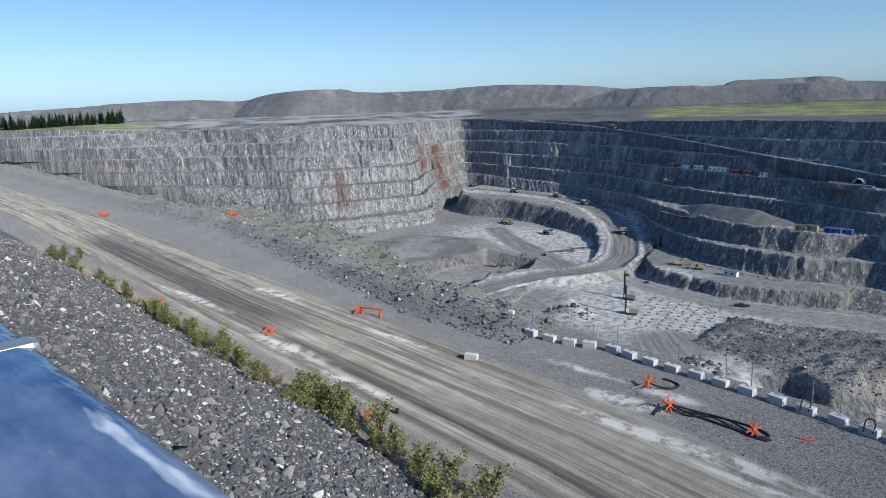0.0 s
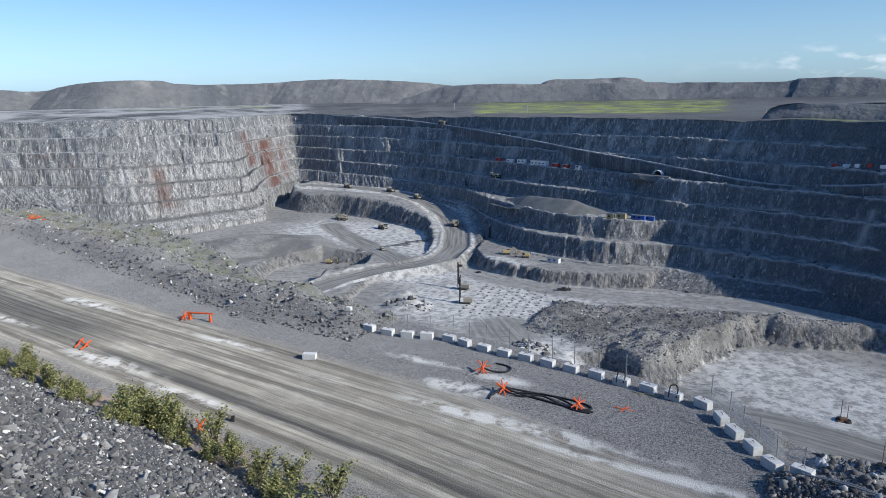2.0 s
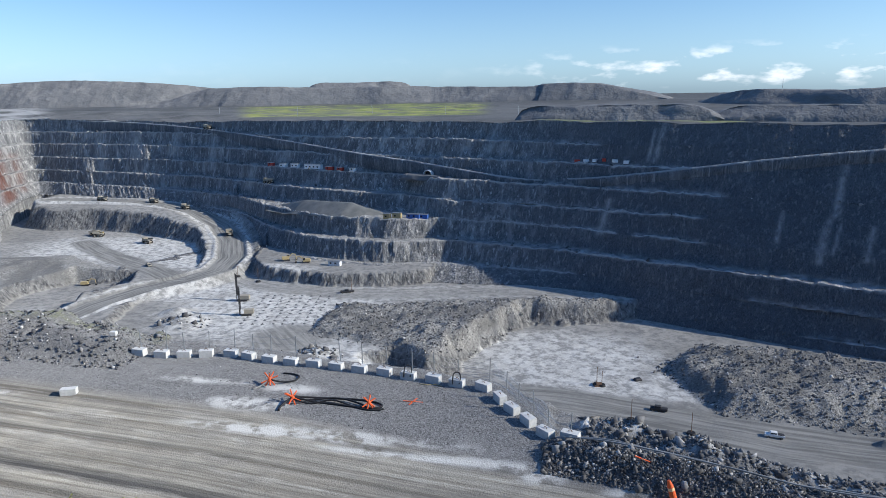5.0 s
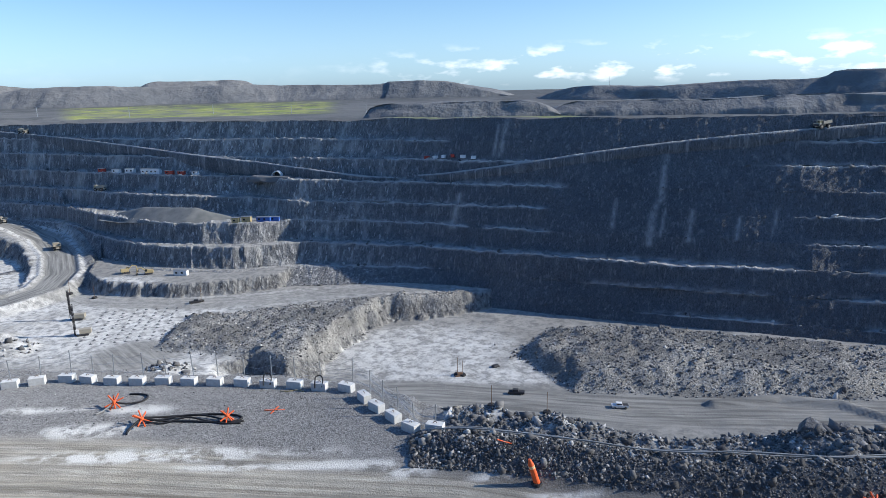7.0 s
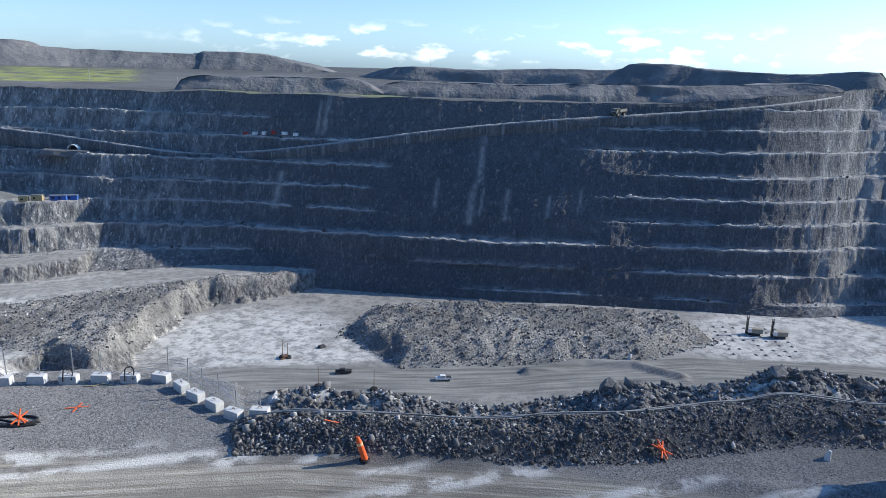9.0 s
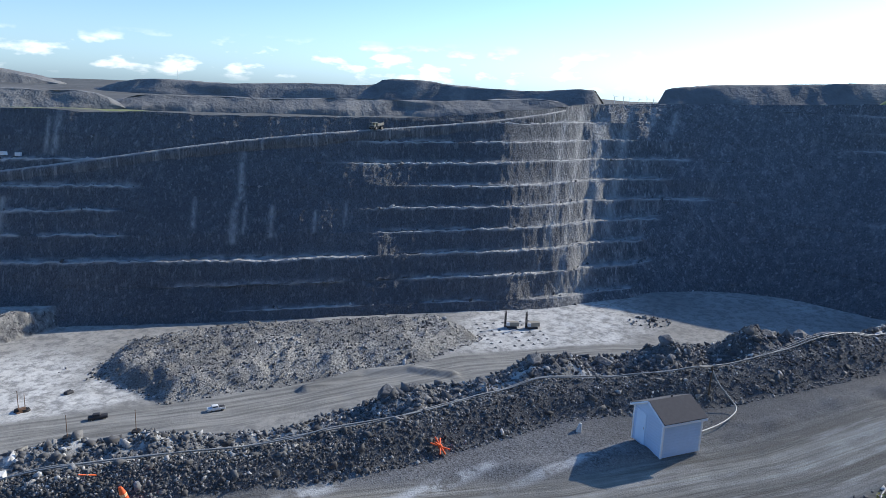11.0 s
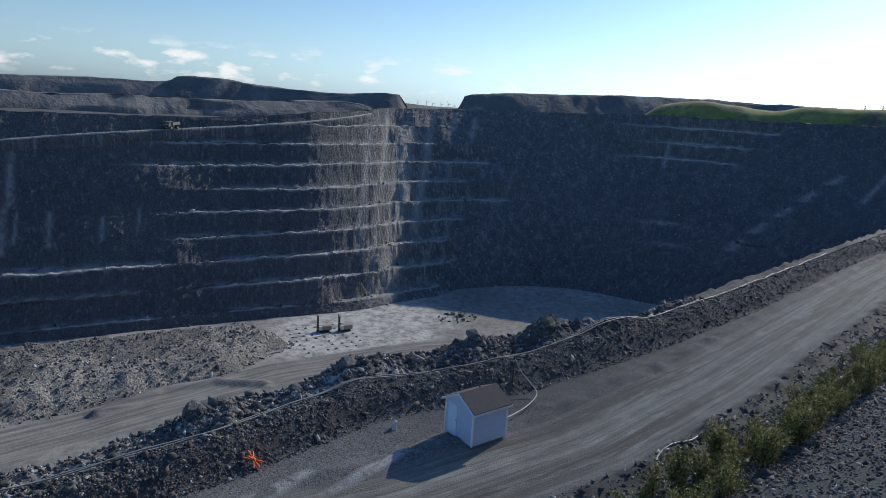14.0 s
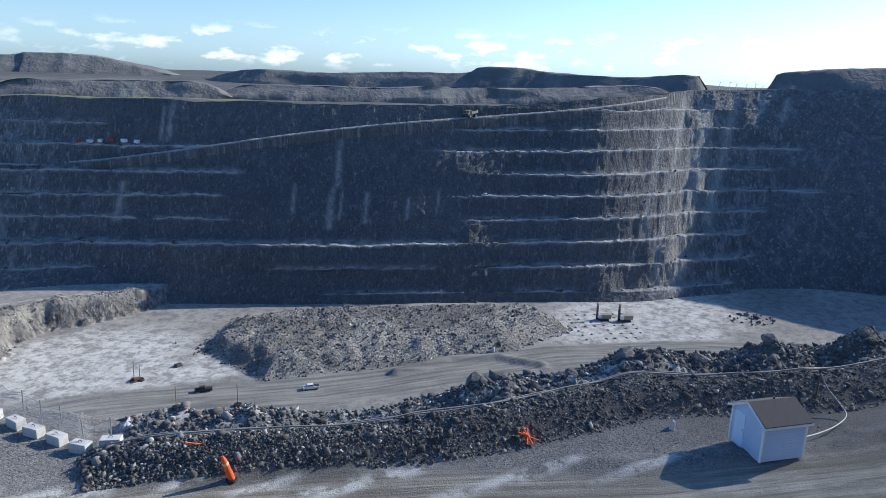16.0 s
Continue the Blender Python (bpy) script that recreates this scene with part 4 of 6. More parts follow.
def near_ground():
    xs = np.r_[-800 + np.cumsum(np.linspace(14, 4, 52)), 0]
    xs = xs[xs < -310]
    xs = np.r_[xs, np.arange(-310, -130, 1.3), np.arange(-130, -48, 0.55), np.arange(-48, 62, 0.3), np.arange(62, 130, 0.55), np.arange(130, 350, 2.5)]
    ys = np.r_[np.arange(-75, -8, 2.2), np.arange(-8, 8, 0.5), np.arange(8, 47, 0.3), np.arange(47, 72, 0.5), np.arange(72, 200, 2.0)]
    X, Y = np.meshgrid(xs, ys)
    Z, road, along, side, rocky = near_height(X, Y)
    n = fbm(X / 5, Y / 5, 4, 61)
    wet = 0
    for a0, a1, s0, w in ((-125, -46, .8, 3.0), (-60, -25, 2.6, .6), (-55, 5, 3.0, .45)):
        wet = np.maximum(wet, step(X, a0, a0 + 18) * (1 - step(X, a1 - 12, a1)) * np.exp(-((side - s0) / w) ** 2))
    dust = np.zeros(X.shape)
    for cx, cy, rx, ry in ((-21.7, 36.6, 3.2, .9), (-19.3, 39.2, 2.2, .7), (-2, 31.5, 1.4, .9), (-36, 27.0, 3.5, .5), (-47, 28, 5, .8), (9, 27.3, 6, .6), (17, 24.6, 5, .5), (2.2, 30.6, 1.4, .4), (-16, 33.6, 9, .7), (-26, 39.5, 4, .4),
                           (24, 22.6, 5, .35), (-62, 36.5, 4, .8), (-8, 32.2, 7, .45), (-42, 35.4, 5, .5), (5.5, 28.9, 2.2, .4), (-70, 30, 8, .5), (1.5, 38.0, 2.4, .7), (7, 36.2, 3, .7), (12.5, 34.4, 4, 1.1), (18, 33.2, 3, .9), (27, 31.4, 3, .8), (34, 30, 3, .8)):
        dust = np.maximum(dust, 1 - step(np.hypot((X - cx) / rx, (Y - cy) / ry) + n * .5, 0.5, 1.3))
    up = bank_toe(X) - Y
    clay = np.exp(-((up + .5) / 1.2) ** 2) * (X < -16) * (X > -120)
    moss = step(rocky, .2, .7) * (X < -33) + 0.8 * step(X, 20, 26) * np.exp(-((up + .5) / 2) ** 2)
    # darker rock along the right berm and verge; the berm's shaded face is in the colour
    db, _, _ = to_line(X, Y, BERM)
    darkened = .7 * (1 - step(db, 1.6, 2.6)) * step(X, -2, 0)
    darkened = np.maximum(darkened, .75 * step(X, 24, 34) * step(-side + .5 * n, 2.4, 3.2) * (1 - step(X, 120, 160)))
    ob = grid_mesh("near_ground", X, Y, Z, M_NEAR, (("road", road), ("wet", wet), ("dust", dust), ("clay", clay), ("moss", np.clip(moss, 0, 1)), ("bank", np.maximum(step(up, -.3, .5), np.maximum(step(side, 2.8, 3.6) * step(X, 14, 20), darkened)))),
                   (("lane", np.stack([along, side, side * 0], -1)),))
    tagged(ob, "grey gravel ground with a rutted dirt road, bank and pit edge", "ground", kind="structure")


near_ground()

spoil_heap("long flat-topped grey spoil heap on the skyline", ((-80, 1500, 28), (-72, 1500, 38), (-70, 1500, 42), (-64.5, 1500, 45), (-61, 1500, 40), (-59, 1450, 50), (-56, 1400, 56), (-53, 1400, 55), (-51, 1400, 48), (-45, 1400, 48), (-41, 1350, 52), (-35, 1300, 47), (-31, 1300, 38), (-27, 1300, 26)), 200, 11)
spoil_heap("dark flat-topped spoil heap behind the far rim", ((-37, 1050, 8), (-34, 1040, 16), (-31, 1030, 31), (-27, 1000, 33), (-22, 1000, 31), (-15, 1000, 31), (-12, 1000, 29), (-5, 980, 27.5), (-4, 980, 31), (0, 960, 29), (3, 950, 19), (5.5, 940, 9), (8, 940, 2), (12, 940, -1)), 160, 23)
spoil_heap("upper tier of a dark spoil heap", ((-24, 1120, 18), (-22.3, 1100, 38.5), (-20, 1100, 39), (-15.4, 1100, 38), (-14.4, 1100, 18)), 120, 29)
spoil_heap("low dark spoil heap behind the pit rim", ((8, 760, 3), (9, 760, 12), (11.5, 740, 18), (17, 720, 16.5), (22.4, 710, 19), (28.4, 700, 20), (29.6, 700, 26), (32.3, 690, 26), (35, 680, 22.5), (39.7, 660, 20), (46, 640, 23), (46.7, 640, 21), (47.2, 640, 12)), 110, 37)
spoil_heap("dark spoil heap near the pit rim", ((51.5, 600, 14), (52, 600, 25), (55, 600, 29), (60, 620, 32), (66, 650, 35.5), (69.6, 670, 37), (73, 680, 36.5), (76, 680, 36), (82, 680, 35), (92, 680, 35)), 90, 41)
spoil_heap("low dark windrow of rock behind the far rim", ((-6.5, 482, 1), (-5.3, 478, 8.5), (0, 470, 10), (5, 462, 10), (8, 458, 8.5), (10, 455, 1)), 22, 47)

spoil_heap("low broken windrow of dark rock along the pit rim", ((9, 460, 3), (11, 462, 8), (16, 466, 9), (22, 470, 8.5), (28, 480, 10), (33, 490, 10.5), (38, 505, 12), (42, 515, 14), (44, 520, 13), (45, 522, 9)), 26, 53)

# ---- building blocks for things ----
def thing(name, label, category, m, group="", kind=""):
    ob = new(name)
    ob.matrix_world = m
    return tagged(ob, label, category, group, kind)


def part(name, bm, material, parent, label="", smooth=False):
    me = bpy.data.meshes.new(name)
    bm.to_mesh(me)
    bm.free()
    if smooth:
        me.polygons.foreach_set("use_smooth", np.ones(len(me.polygons), bool))
    me.materials.append(material)
    ob = new(name, me)
    ob.parent = parent
    return tagged(ob, label)


def single(name, bm, material, m, label, category, group="", kind="", smooth=False):
    ob = part(name, bm, material, None, label, smooth)
    ob.matrix_world = m
    return tagged(ob, "", category, group, kind)


def add_box(bm, size, m=None, bevel=0.0, taper=1.0):
    """A box on its base, bevelled, its top scaled by taper."""
    r = bmesh.ops.create_cube(bm, size=1.0)
    for v in r["verts"]:
        k = taper if v.co.z > 0 else 1.0
        v.co = Vector((v.co.x * size[0] * k, v.co.y * size[1] * k, (v.co.z + 0.5) * size[2]))
    vs = r["verts"]
    if bevel:
        es = list({e for v in vs for e in v.link_edges})
        out = bmesh.ops.bevel(bm, geom=es, offset=bevel, segments=2, affect="EDGES", profile=0.6)
        vs = list({v for f in out["faces"] for v in f.verts} | {v for v in vs if v.is_valid})
    if m is not None:
        bmesh.ops.transform(bm, matrix=m, verts=vs)


def add_rod(bm, a, b, r0, r1=None, seg=8):
    a, b = Vector(a), Vector(b)
    d = b - a
    m = Matrix.Translation((a + b) / 2) @ d.to_track_quat("Z", "Y").to_matrix().to_4x4()
    bmesh.ops.create_cone(bm, cap_ends=True, segments=seg, radius1=r0, radius2=r0 if r1 is None else r1, depth=d.length, matrix=m)


def add_tube(bm, pts, r, seg=8, step_len=0.15):
    """A round hose or pipe through the points."""
    line = spline3(pts, step_len)
    rings = []
    for i, p in enumerate(line):
        d = Vector(line[min(i + 1, len(line) - 1)] - line[max(i - 1, 0)]).normalized()
        u = d.cross(Vector((0, 0, 1)))
        u = u.normalized() if u.length > 1e-4 else Vector((1, 0, 0))
        w = u.cross(d)
        rings.append([bm.verts.new(Vector(p) + r * (u * math.cos(6.2832 * k / seg) + w * math.sin(6.2832 * k / seg))) for k in range(seg)])
    for a, b in zip(rings[:-1], rings[1:]):
        for k in range(seg):
            bm.faces.new((a[k], a[(k + 1) % seg], b[(k + 1) % seg], b[k]))
    bm.faces.new(rings[0][::-1])
    bm.faces.new(rings[-1])


def spline3(pts, step_len):
    p = np.array(pts, float)
    q = np.vstack([2 * p[0] - p[1], p, 2 * p[-1] - p[-2]])
    out = []
    for i in range(len(p) - 1):
        a, b, c, d = q[i:i + 4]
        n = max(2, int(np.linalg.norm(c - b) / step_len))
        t = np.linspace(0, 1, n, endpoint=False)[:, None]
        out.append(0.5 * (2 * b + (c - a) * t + (2 * a - 5 * b + 4 * c - d) * t ** 2 + (3 * b - a - 3 * c + d) * t ** 3))
    return np.vstack(out + [p[-1:]])


def ground_at(x, y):
    return float(near_height(np.array([float(x)]), np.array([float(y)]))[0][0])


def floor_at(x, y):
    return float(floor_height(np.array([float(x)]), np.array([float(y)]))[0][0])


def on_ground(x, y, turn=0.0, sink=0.02):
    return pose(x, y, ground_at(x, y) - sink, 0, 0, turn)


def on_floor(x, y, turn=0.0, sink=0.1):
    return pose(x, y, floor_at(x, y) - sink, 0, 0, turn)


def on_rock(x, y, z_from):
    """The height of the wall, ramp or floor below a place."""
    dg = bpy.context.evaluated_depsgraph_get()
    hit, p, _, _, _, _ = scene.ray_cast(dg, Vector((x, y, z_from)), Vector((0, 0, -1)))
    return p.z if hit else z_from


M_CONCRETE = plain("pale_concrete", (0.62, 0.61, 0.58), 0.85, 0, 0.5, 4)
M_ORANGE = plain("faded_orange_paint", (0.80, 0.13, 0.03), 0.55, 0, 0.35, 6)
M_BLACK = plain("black_rubber", (0.018, 0.018, 0.02), 0.6, 0, 0.3, 8)
M_STEEL = plain("galvanised_steel", (0.42, 0.43, 0.44), 0.45, 0.7, 0.35, 5)
M_RUSTY = plain("rusty_steel", (0.20, 0.12, 0.08), 0.8, 0.3, 0.6, 5)
M_PIPE = plain("grey_plastic_pipe", (0.30, 0.30, 0.29), 0.5, 0, 0.4, 3)
M_YELLOW = plain("dusty_yellow_paint", (0.42, 0.33, 0.17), 0.6, 0, 0.6, 1.5)
M_BLUE = plain("blue_container_paint", (0.04, 0.13, 0.42), 0.5, 0, 0.35, 1.5)
M_WHITE = plain("white_vehicle_paint", (0.75, 0.75, 0.74), 0.4, 0, 0.3, 1.5)
M_DUSTY = plain("dusty_machine_paint", (0.34, 0.31, 0.25), 0.65, 0, 0.5, 1.2)
M_DARK = plain("dark_machine_steel", (0.05, 0.05, 0.055), 0.6, 0.3, 0.3, 2)
M_GLASS = plain("dark_window_glass", (0.02, 0.025, 0.03), 0.08, 0, 0.05, 2)
M_REDPAINT = plain("red_paint", (0.45, 0.06, 0.04), 0.5, 0, 0.3, 2)
def mat_rail():
    k = Mat("dark_blue_gloss_paint", 0.16)
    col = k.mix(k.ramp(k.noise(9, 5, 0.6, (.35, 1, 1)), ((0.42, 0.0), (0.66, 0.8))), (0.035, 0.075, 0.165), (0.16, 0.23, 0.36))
    # pale streaks: dusty patches, and whitish sky reflections put into the paint
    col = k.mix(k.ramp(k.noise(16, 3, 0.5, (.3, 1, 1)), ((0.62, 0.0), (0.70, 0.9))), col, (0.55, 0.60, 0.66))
    return k.done(col, k.noise(20, 3, 0.5, (.4, 1, 1)), 0.5, 0.02)


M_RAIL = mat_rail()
M_DECK = plain("grey_deck_boards", (0.25, 0.23, 0.2), 0.8, 0, 0.4, 4)
M_SHED = plain("pale_blue_siding", (0.48, 0.62, 0.80), 0.6, 0, 0.15, 1.5)
M_TRIM = plain("white_trim_paint", (0.78, 0.80, 0.82), 0.5, 0, 0.15, 3)
M_SHINGLE = plain("dark_asphalt_shingle", (0.085, 0.08, 0.085), 0.95, 0, 0.5, 5)
M_BARK = plain("brown_bark", (0.11, 0.08, 0.055), 0.9, 0, 0.4, 9)


def leaf_mat(name, a, b):
    k = Mat(name, 0.55)
    rnd = k.nt.nodes.new("ShaderNodeNewGeometry").outputs["Random Per Island"]
    col = k.mix(rnd, a, b)
    k.b.inputs["Subsurface Weight"].default_value = 0.0
    tr = k.nt.nodes.new("ShaderNodeBsdfTranslucent")
    mx = k.nt.nodes.new("ShaderNodeMixShader")
    mx.inputs[0].default_value = 0.18
    k.link(col, tr.inputs["Color"])
    k.link(k.b.outputs[0], mx.inputs[1])
    k.link(tr.outputs[0], mx.inputs[2])
    k.link(mx.outputs[0], k.nt.nodes["Material Output"].inputs["Surface"])
    return k.done(col)


M_LEAF = leaf_mat("willow_leaf", (0.05, 0.075, 0.022), (0.40, 0.38, 0.16))
M_NEEDLE = leaf_mat("spruce_needle", (0.012, 0.03, 0.012), (0.04, 0.07, 0.025))


# ---- loose stones ----
def stones(name, label, xyz, size, seed, flat=0.7, chips=False, mat=None):
    """Many broken stones in one mesh: jittered chips or blocks, each turned and squashed its own way."""
    rng = np.random.default_rng(seed)
    bm = bmesh.new()
    if chips:
        vs = [bm.verts.new(c) for c in ((1, 0, 0), (0, 1, 0), (-1, 0, 0), (0, -1, 0), (0, 0, 1), (0, 0, -1))]
        for i in range(4):
            bm.faces.new((vs[i], vs[(i + 1) % 4], vs[4]))
            bm.faces.new((vs[(i + 1) % 4], vs[i], vs[5]))
    else:
        # split blocks: a cube whose corners are knocked about
        bmesh.ops.create_cube(bm, size=1.35)
        bmesh.ops.triangulate(bm, faces=bm.faces[:])
    bm.verts.index_update()
    bm.verts.ensure_lookup_table()
    v0 = np.array([v.co[:] for v in bm.verts])
    f0 = np.array([[v.index for v in f.verts] for f in bm.faces])
    bm.free()
    n = len(xyz)
    v = v0[None] * rng.uniform(0.45, 1.3, (n, len(v0), 1))
    v = v + rng.uniform(-.22, .22, v.shape)
    v = v * rng.uniform(0.45, 1.4, (n, 1, 3)) * np.array((1, 1, flat))
    q = rng.normal(size=(n, 4))
    q[:, 1:3] *= 0.45
    q /= np.linalg.norm(q, axis=1)[:, None]
    w, x, y, z = q.T
    R = np.stack([np.stack([1 - 2 * (y * y + z * z), 2 * (x * y - z * w), 2 * (x * z + y * w)], -1),
                  np.stack([2 * (x * y + z * w), 1 - 2 * (x * x + z * z), 2 * (y * z - x * w)], -1),
                  np.stack([2 * (x * z - y * w), 2 * (y * z + x * w), 1 - 2 * (x * x + y * y)], -1)], 1)
    v = np.einsum("nij,nkj->nki", R, v) * size[:, None, None] + xyz[:, None, :]
    f = (f0[None] + (np.arange(n) * len(v0))[:, None, None]).reshape(-1, 3)
    me = bpy.data.meshes.new(name)
    me.vertices.add(n * len(v0))
    me.vertices.foreach_set("co", v.astype(np.float32).ravel())
    me.loops.add(f.size)
    me.loops.foreach_set("vertex_index", f.astype(np.int32).ravel())
    me.polygons.add(len(f))
    me.polygons.foreach_set("loop_start", np.arange(0, f.size, 3, dtype=np.int32))
    me.polygons.foreach_set("loop_total", np.full(len(f), 3, dtype=np.int32))
    me.update(calc_edges=True)
    me.materials.append(mat or M_STONE)
    return tagged(new(name, me), label, "stones", kind="stuff")


def scatter(n, rng, xf, yf, keep, lo, hi, power=2.2):
    x = xf(rng, n)
    y = yf(rng, x)
    z, road, _, side, rocky = near_height(x, y)
    k = keep(x, y, road, rocky)
    x, y, z = x[k], y[k], z[k]
    size = lo + (hi - lo) * rng.random(len(x)) ** power
    return np.stack([x, y, z + size * .1], -1), size


def near_stones():
    rng = np.random.default_rng(5)
    # the bank below the lookout, on both hands
    left = (lambda r, n: -4 - 105 * r.random(n) ** 1.7, lambda r, x: bank_toe(x) - (bank_toe(x) + 2) * r.random(len(x)), lambda x, y, road, rocky: x < -5)
    p, s = scatter(72000, rng, *left, 0.045, 0.17, 2.4)
    stones("bank_stones", "broken grey and pale stones covering the bank", p, s, 1, 0.55, True)
    p, s = scatter(15000, rng, *left, 0.06, 0.30, 3.4)
    stones("bank_stones", "larger angular grey stones on the bank", p, s, 8, 0.6)
    right = (lambda r, n: 14 + 80 * r.random(n) ** 1.3, lambda r, x: bank_toe(x) + 1.5 - 11 * r.random(len(x)) ** 1.2, lambda x, y, road, rocky: (road < .3) & (y > -8))
    p, s = scatter(34000, rng, *right, 0.04, 0.18, 2.6)
    stones("bank_stones", "broken dark stones on the shrubby bank", p, s, 2, 0.55, True, M_DARK_STONE)
    p, s = scatter(5200, rng, lambda r, n: 18 + 70 * r.random(n) ** 1.4, lambda r, x: bank_toe(x) + 4.2 - 9 * r.random(len(x)), lambda x, y, road, rocky: (road < .05) & (y > -8), 0.09, 0.34, 2.8)
    stones("bank_stones", "flat grey slabs strewn below the shrubby bank", p, s, 15, 0.3, True)
    # dumped rock of the berm and the ground behind it
    berm_y = lambda x: np.interp(x, [q[0] for q in BERM], [q[1] for q in BERM])
    side = (lambda r, n: -2 + 150 * r.random(n) ** 1.9, lambda r, x: berm_y(x) - 2.3 + 4.2 * r.random(len(x)), lambda x, y, road, rocky: road < .2)
    p, s = scatter(56000, rng, *side, 0.03, 0.13, 2.6)
    stones("berm_stones", "dark dumped rocks of the roadside berm", p, s, 3, 0.75, True, M_DARK_STONE)
    p, s = scatter(2600, rng, *side, 0.1, 0.26, 3.5)
    stones("berm_stones", "larger dark rocks on the roadside berm", p, s, 13, 0.8, False, M_DARK_STONE)
    back = (lambda r, n: 0 + 75 * r.random(n), lambda r, x: berm_y(x) + 1.5 + 8 * r.random(len(x)), lambda x, y, road, rocky: rocky > .5)
    p, s = scatter(24000, rng, *back, 0.05, 0.24, 3)
    stones("rubble_stones", "grey rubble along the pit edge", p, s, 4, 0.7, True)
    p, s = scatter(2200, rng, *back, 0.12, 0.45, 4)
    stones("rubble_stones", "grey boulders along the pit edge", p, s, 14, 0.75)
    left_y = lambda x: np.interp(x, [q[0] for q in LEFT_BERM], [q[1] for q in LEFT_BERM])
    p, s = scatter(26000, rng, lambda r, n: -33 - 115 * r.random(n) ** 1.3, lambda r, x: left_y(x) - 3.5 + 16 * r.random(len(x)), lambda x, y, road, rocky: road < .1, 0.035, 0.26, 5)
    stones("rubble_stones", "grey rubble of the rough ground at the pit edge", p, s, 6, 0.7, True)
    # loose gravel on the flat and beside the road
    p, s = scatter(18000, rng, lambda r, n: -60 + 110 * r.random(n), lambda r, x: 12 + 34 * r.random(len(x)), lambda x, y, road, rocky: (road < .3) & (y > bank_toe(x) + .3) & (rocky < .5), 0.018, 0.07, 3)
    stones("gravel", "small loose stones on the gravel flat", p, s, 7, 0.7, True)


def floor_stones():
    rng = np.random.default_rng(9)
    for poly, n, lo, hi, label in ((HEAP_A, 7000, .15, .75, "blasted grey boulders heaped on the upper floor"), (HEAP_B, 10000, .15, .8, "blasted grey boulders heaped on the pit floor")):
        px, py = np.array(poly).T
        x, y = rng.uniform(px.min() - 3, px.max() + 3, n * 2), rng.uniform(py.min() - 3, py.max() + 3, n * 2)
        k = inside(x, y, poly) > -2.5
        x, y = x[k][:n], y[k][:n]
        s = lo + (hi - lo) * rng.random(len(x)) ** 3.5
        stones("blasted_rock", label, np.stack([x, y, floor_height(x, y)[0] + s * .15], -1), s, 10, .7, True)
    # crumbs on the toes of the wall
    cols = rng.integers(0, wall_z.shape[1], 5200)
    lev = rng.integers(0, 9, 5200)
    row = np.clip(1 + lev * 13 + rng.integers(-2, 2, 5200), 1, wall_z.shape[0] - 1)
    p = wall_p[row, cols] + rng.normal(size=(5200, 2)) * .6
    s = 0.25 + 1.1 * rng.random(5200) ** 4
    stones("fallen_rock", "fallen stones on the ledges of the pit wall", np.column_stack([p, wall_z[row, cols] + .1]), s, 11, .7, True)
    for cx, cy, n, r in ((257, 196, 60, 8), (-100, 228, 90, 7), (-172, 252, 60, 9), (25, 262, 6, 10), (158, 232, 10, 6), (128, 212, 8, 5)):
        a, d = rng.uniform(0, 6.28, n), r * np.sqrt(rng.random(n))
        x, y = cx + d * np.cos(a) * 1.6, cy + d * np.sin(a)
        s = 0.3 + 1.1 * rng.random(n) ** 2
        stones("boulders", "pile of dark boulders on the pit floor", np.stack([x, y, floor_height(x, y)[0] + s * .3], -1), s, 12)


near_stones()
floor_stones()


def mat_boulder():
    k = Mat("boulder_rock", 0.85)
    col = k.mix(k.ramp(k.noise(1.4, 6, 0.7), ((0.35, 0.0), (0.65, 1.0))), (0.06, 0.06, 0.065), (0.24, 0.235, 0.23))
    return k.done(col, k.noise(5, 6, 0.7), 0.9, 0.12)


M_BOULDER = mat_boulder()


def boulder(x, y, r, seed):
    rng = random.Random(seed)
    bm = bmesh.new()
    for _ in range(26):
        v = Vector((rng.gauss(0, 1), rng.gauss(0, 1), rng.gauss(0, 1))).normalized()
        bm.verts.new(Vector((v.x * 1.25, v.y, v.z * .75)) * r * rng.uniform(.75, 1.1))
    hull = bmesh.ops.convex_hull(bm, input=bm.verts[:])
    bmesh.ops.delete(bm, geom=[g for g in hull["geom_interior"] if isinstance(g, bmesh.types.BMVert)], context="VERTS")
    bmesh.ops.bevel(bm, geom=bm.edges[:], offset=r * .04, segments=1, affect="EDGES")
    single("boulder", bm, M_BOULDER, on_ground(x, y, rng.uniform(0, 360), -r * .35), "large grey boulder lying on the rubble at the pit edge", "boulder", "boulders")


for i, (x, y, r) in enumerate(((20.2, 34.4, .8), (21.8, 34.0, .45), (40.5, 29.2, .65), (35.5, 30.6, .6), (52.0, 25.4, .7), (26, 32.4, .5), (29.5, 31.4, .6), (12.4, 33.8, .4), (48.2, 26.0, .6))):
    boulder(x, y, r, i + 3)


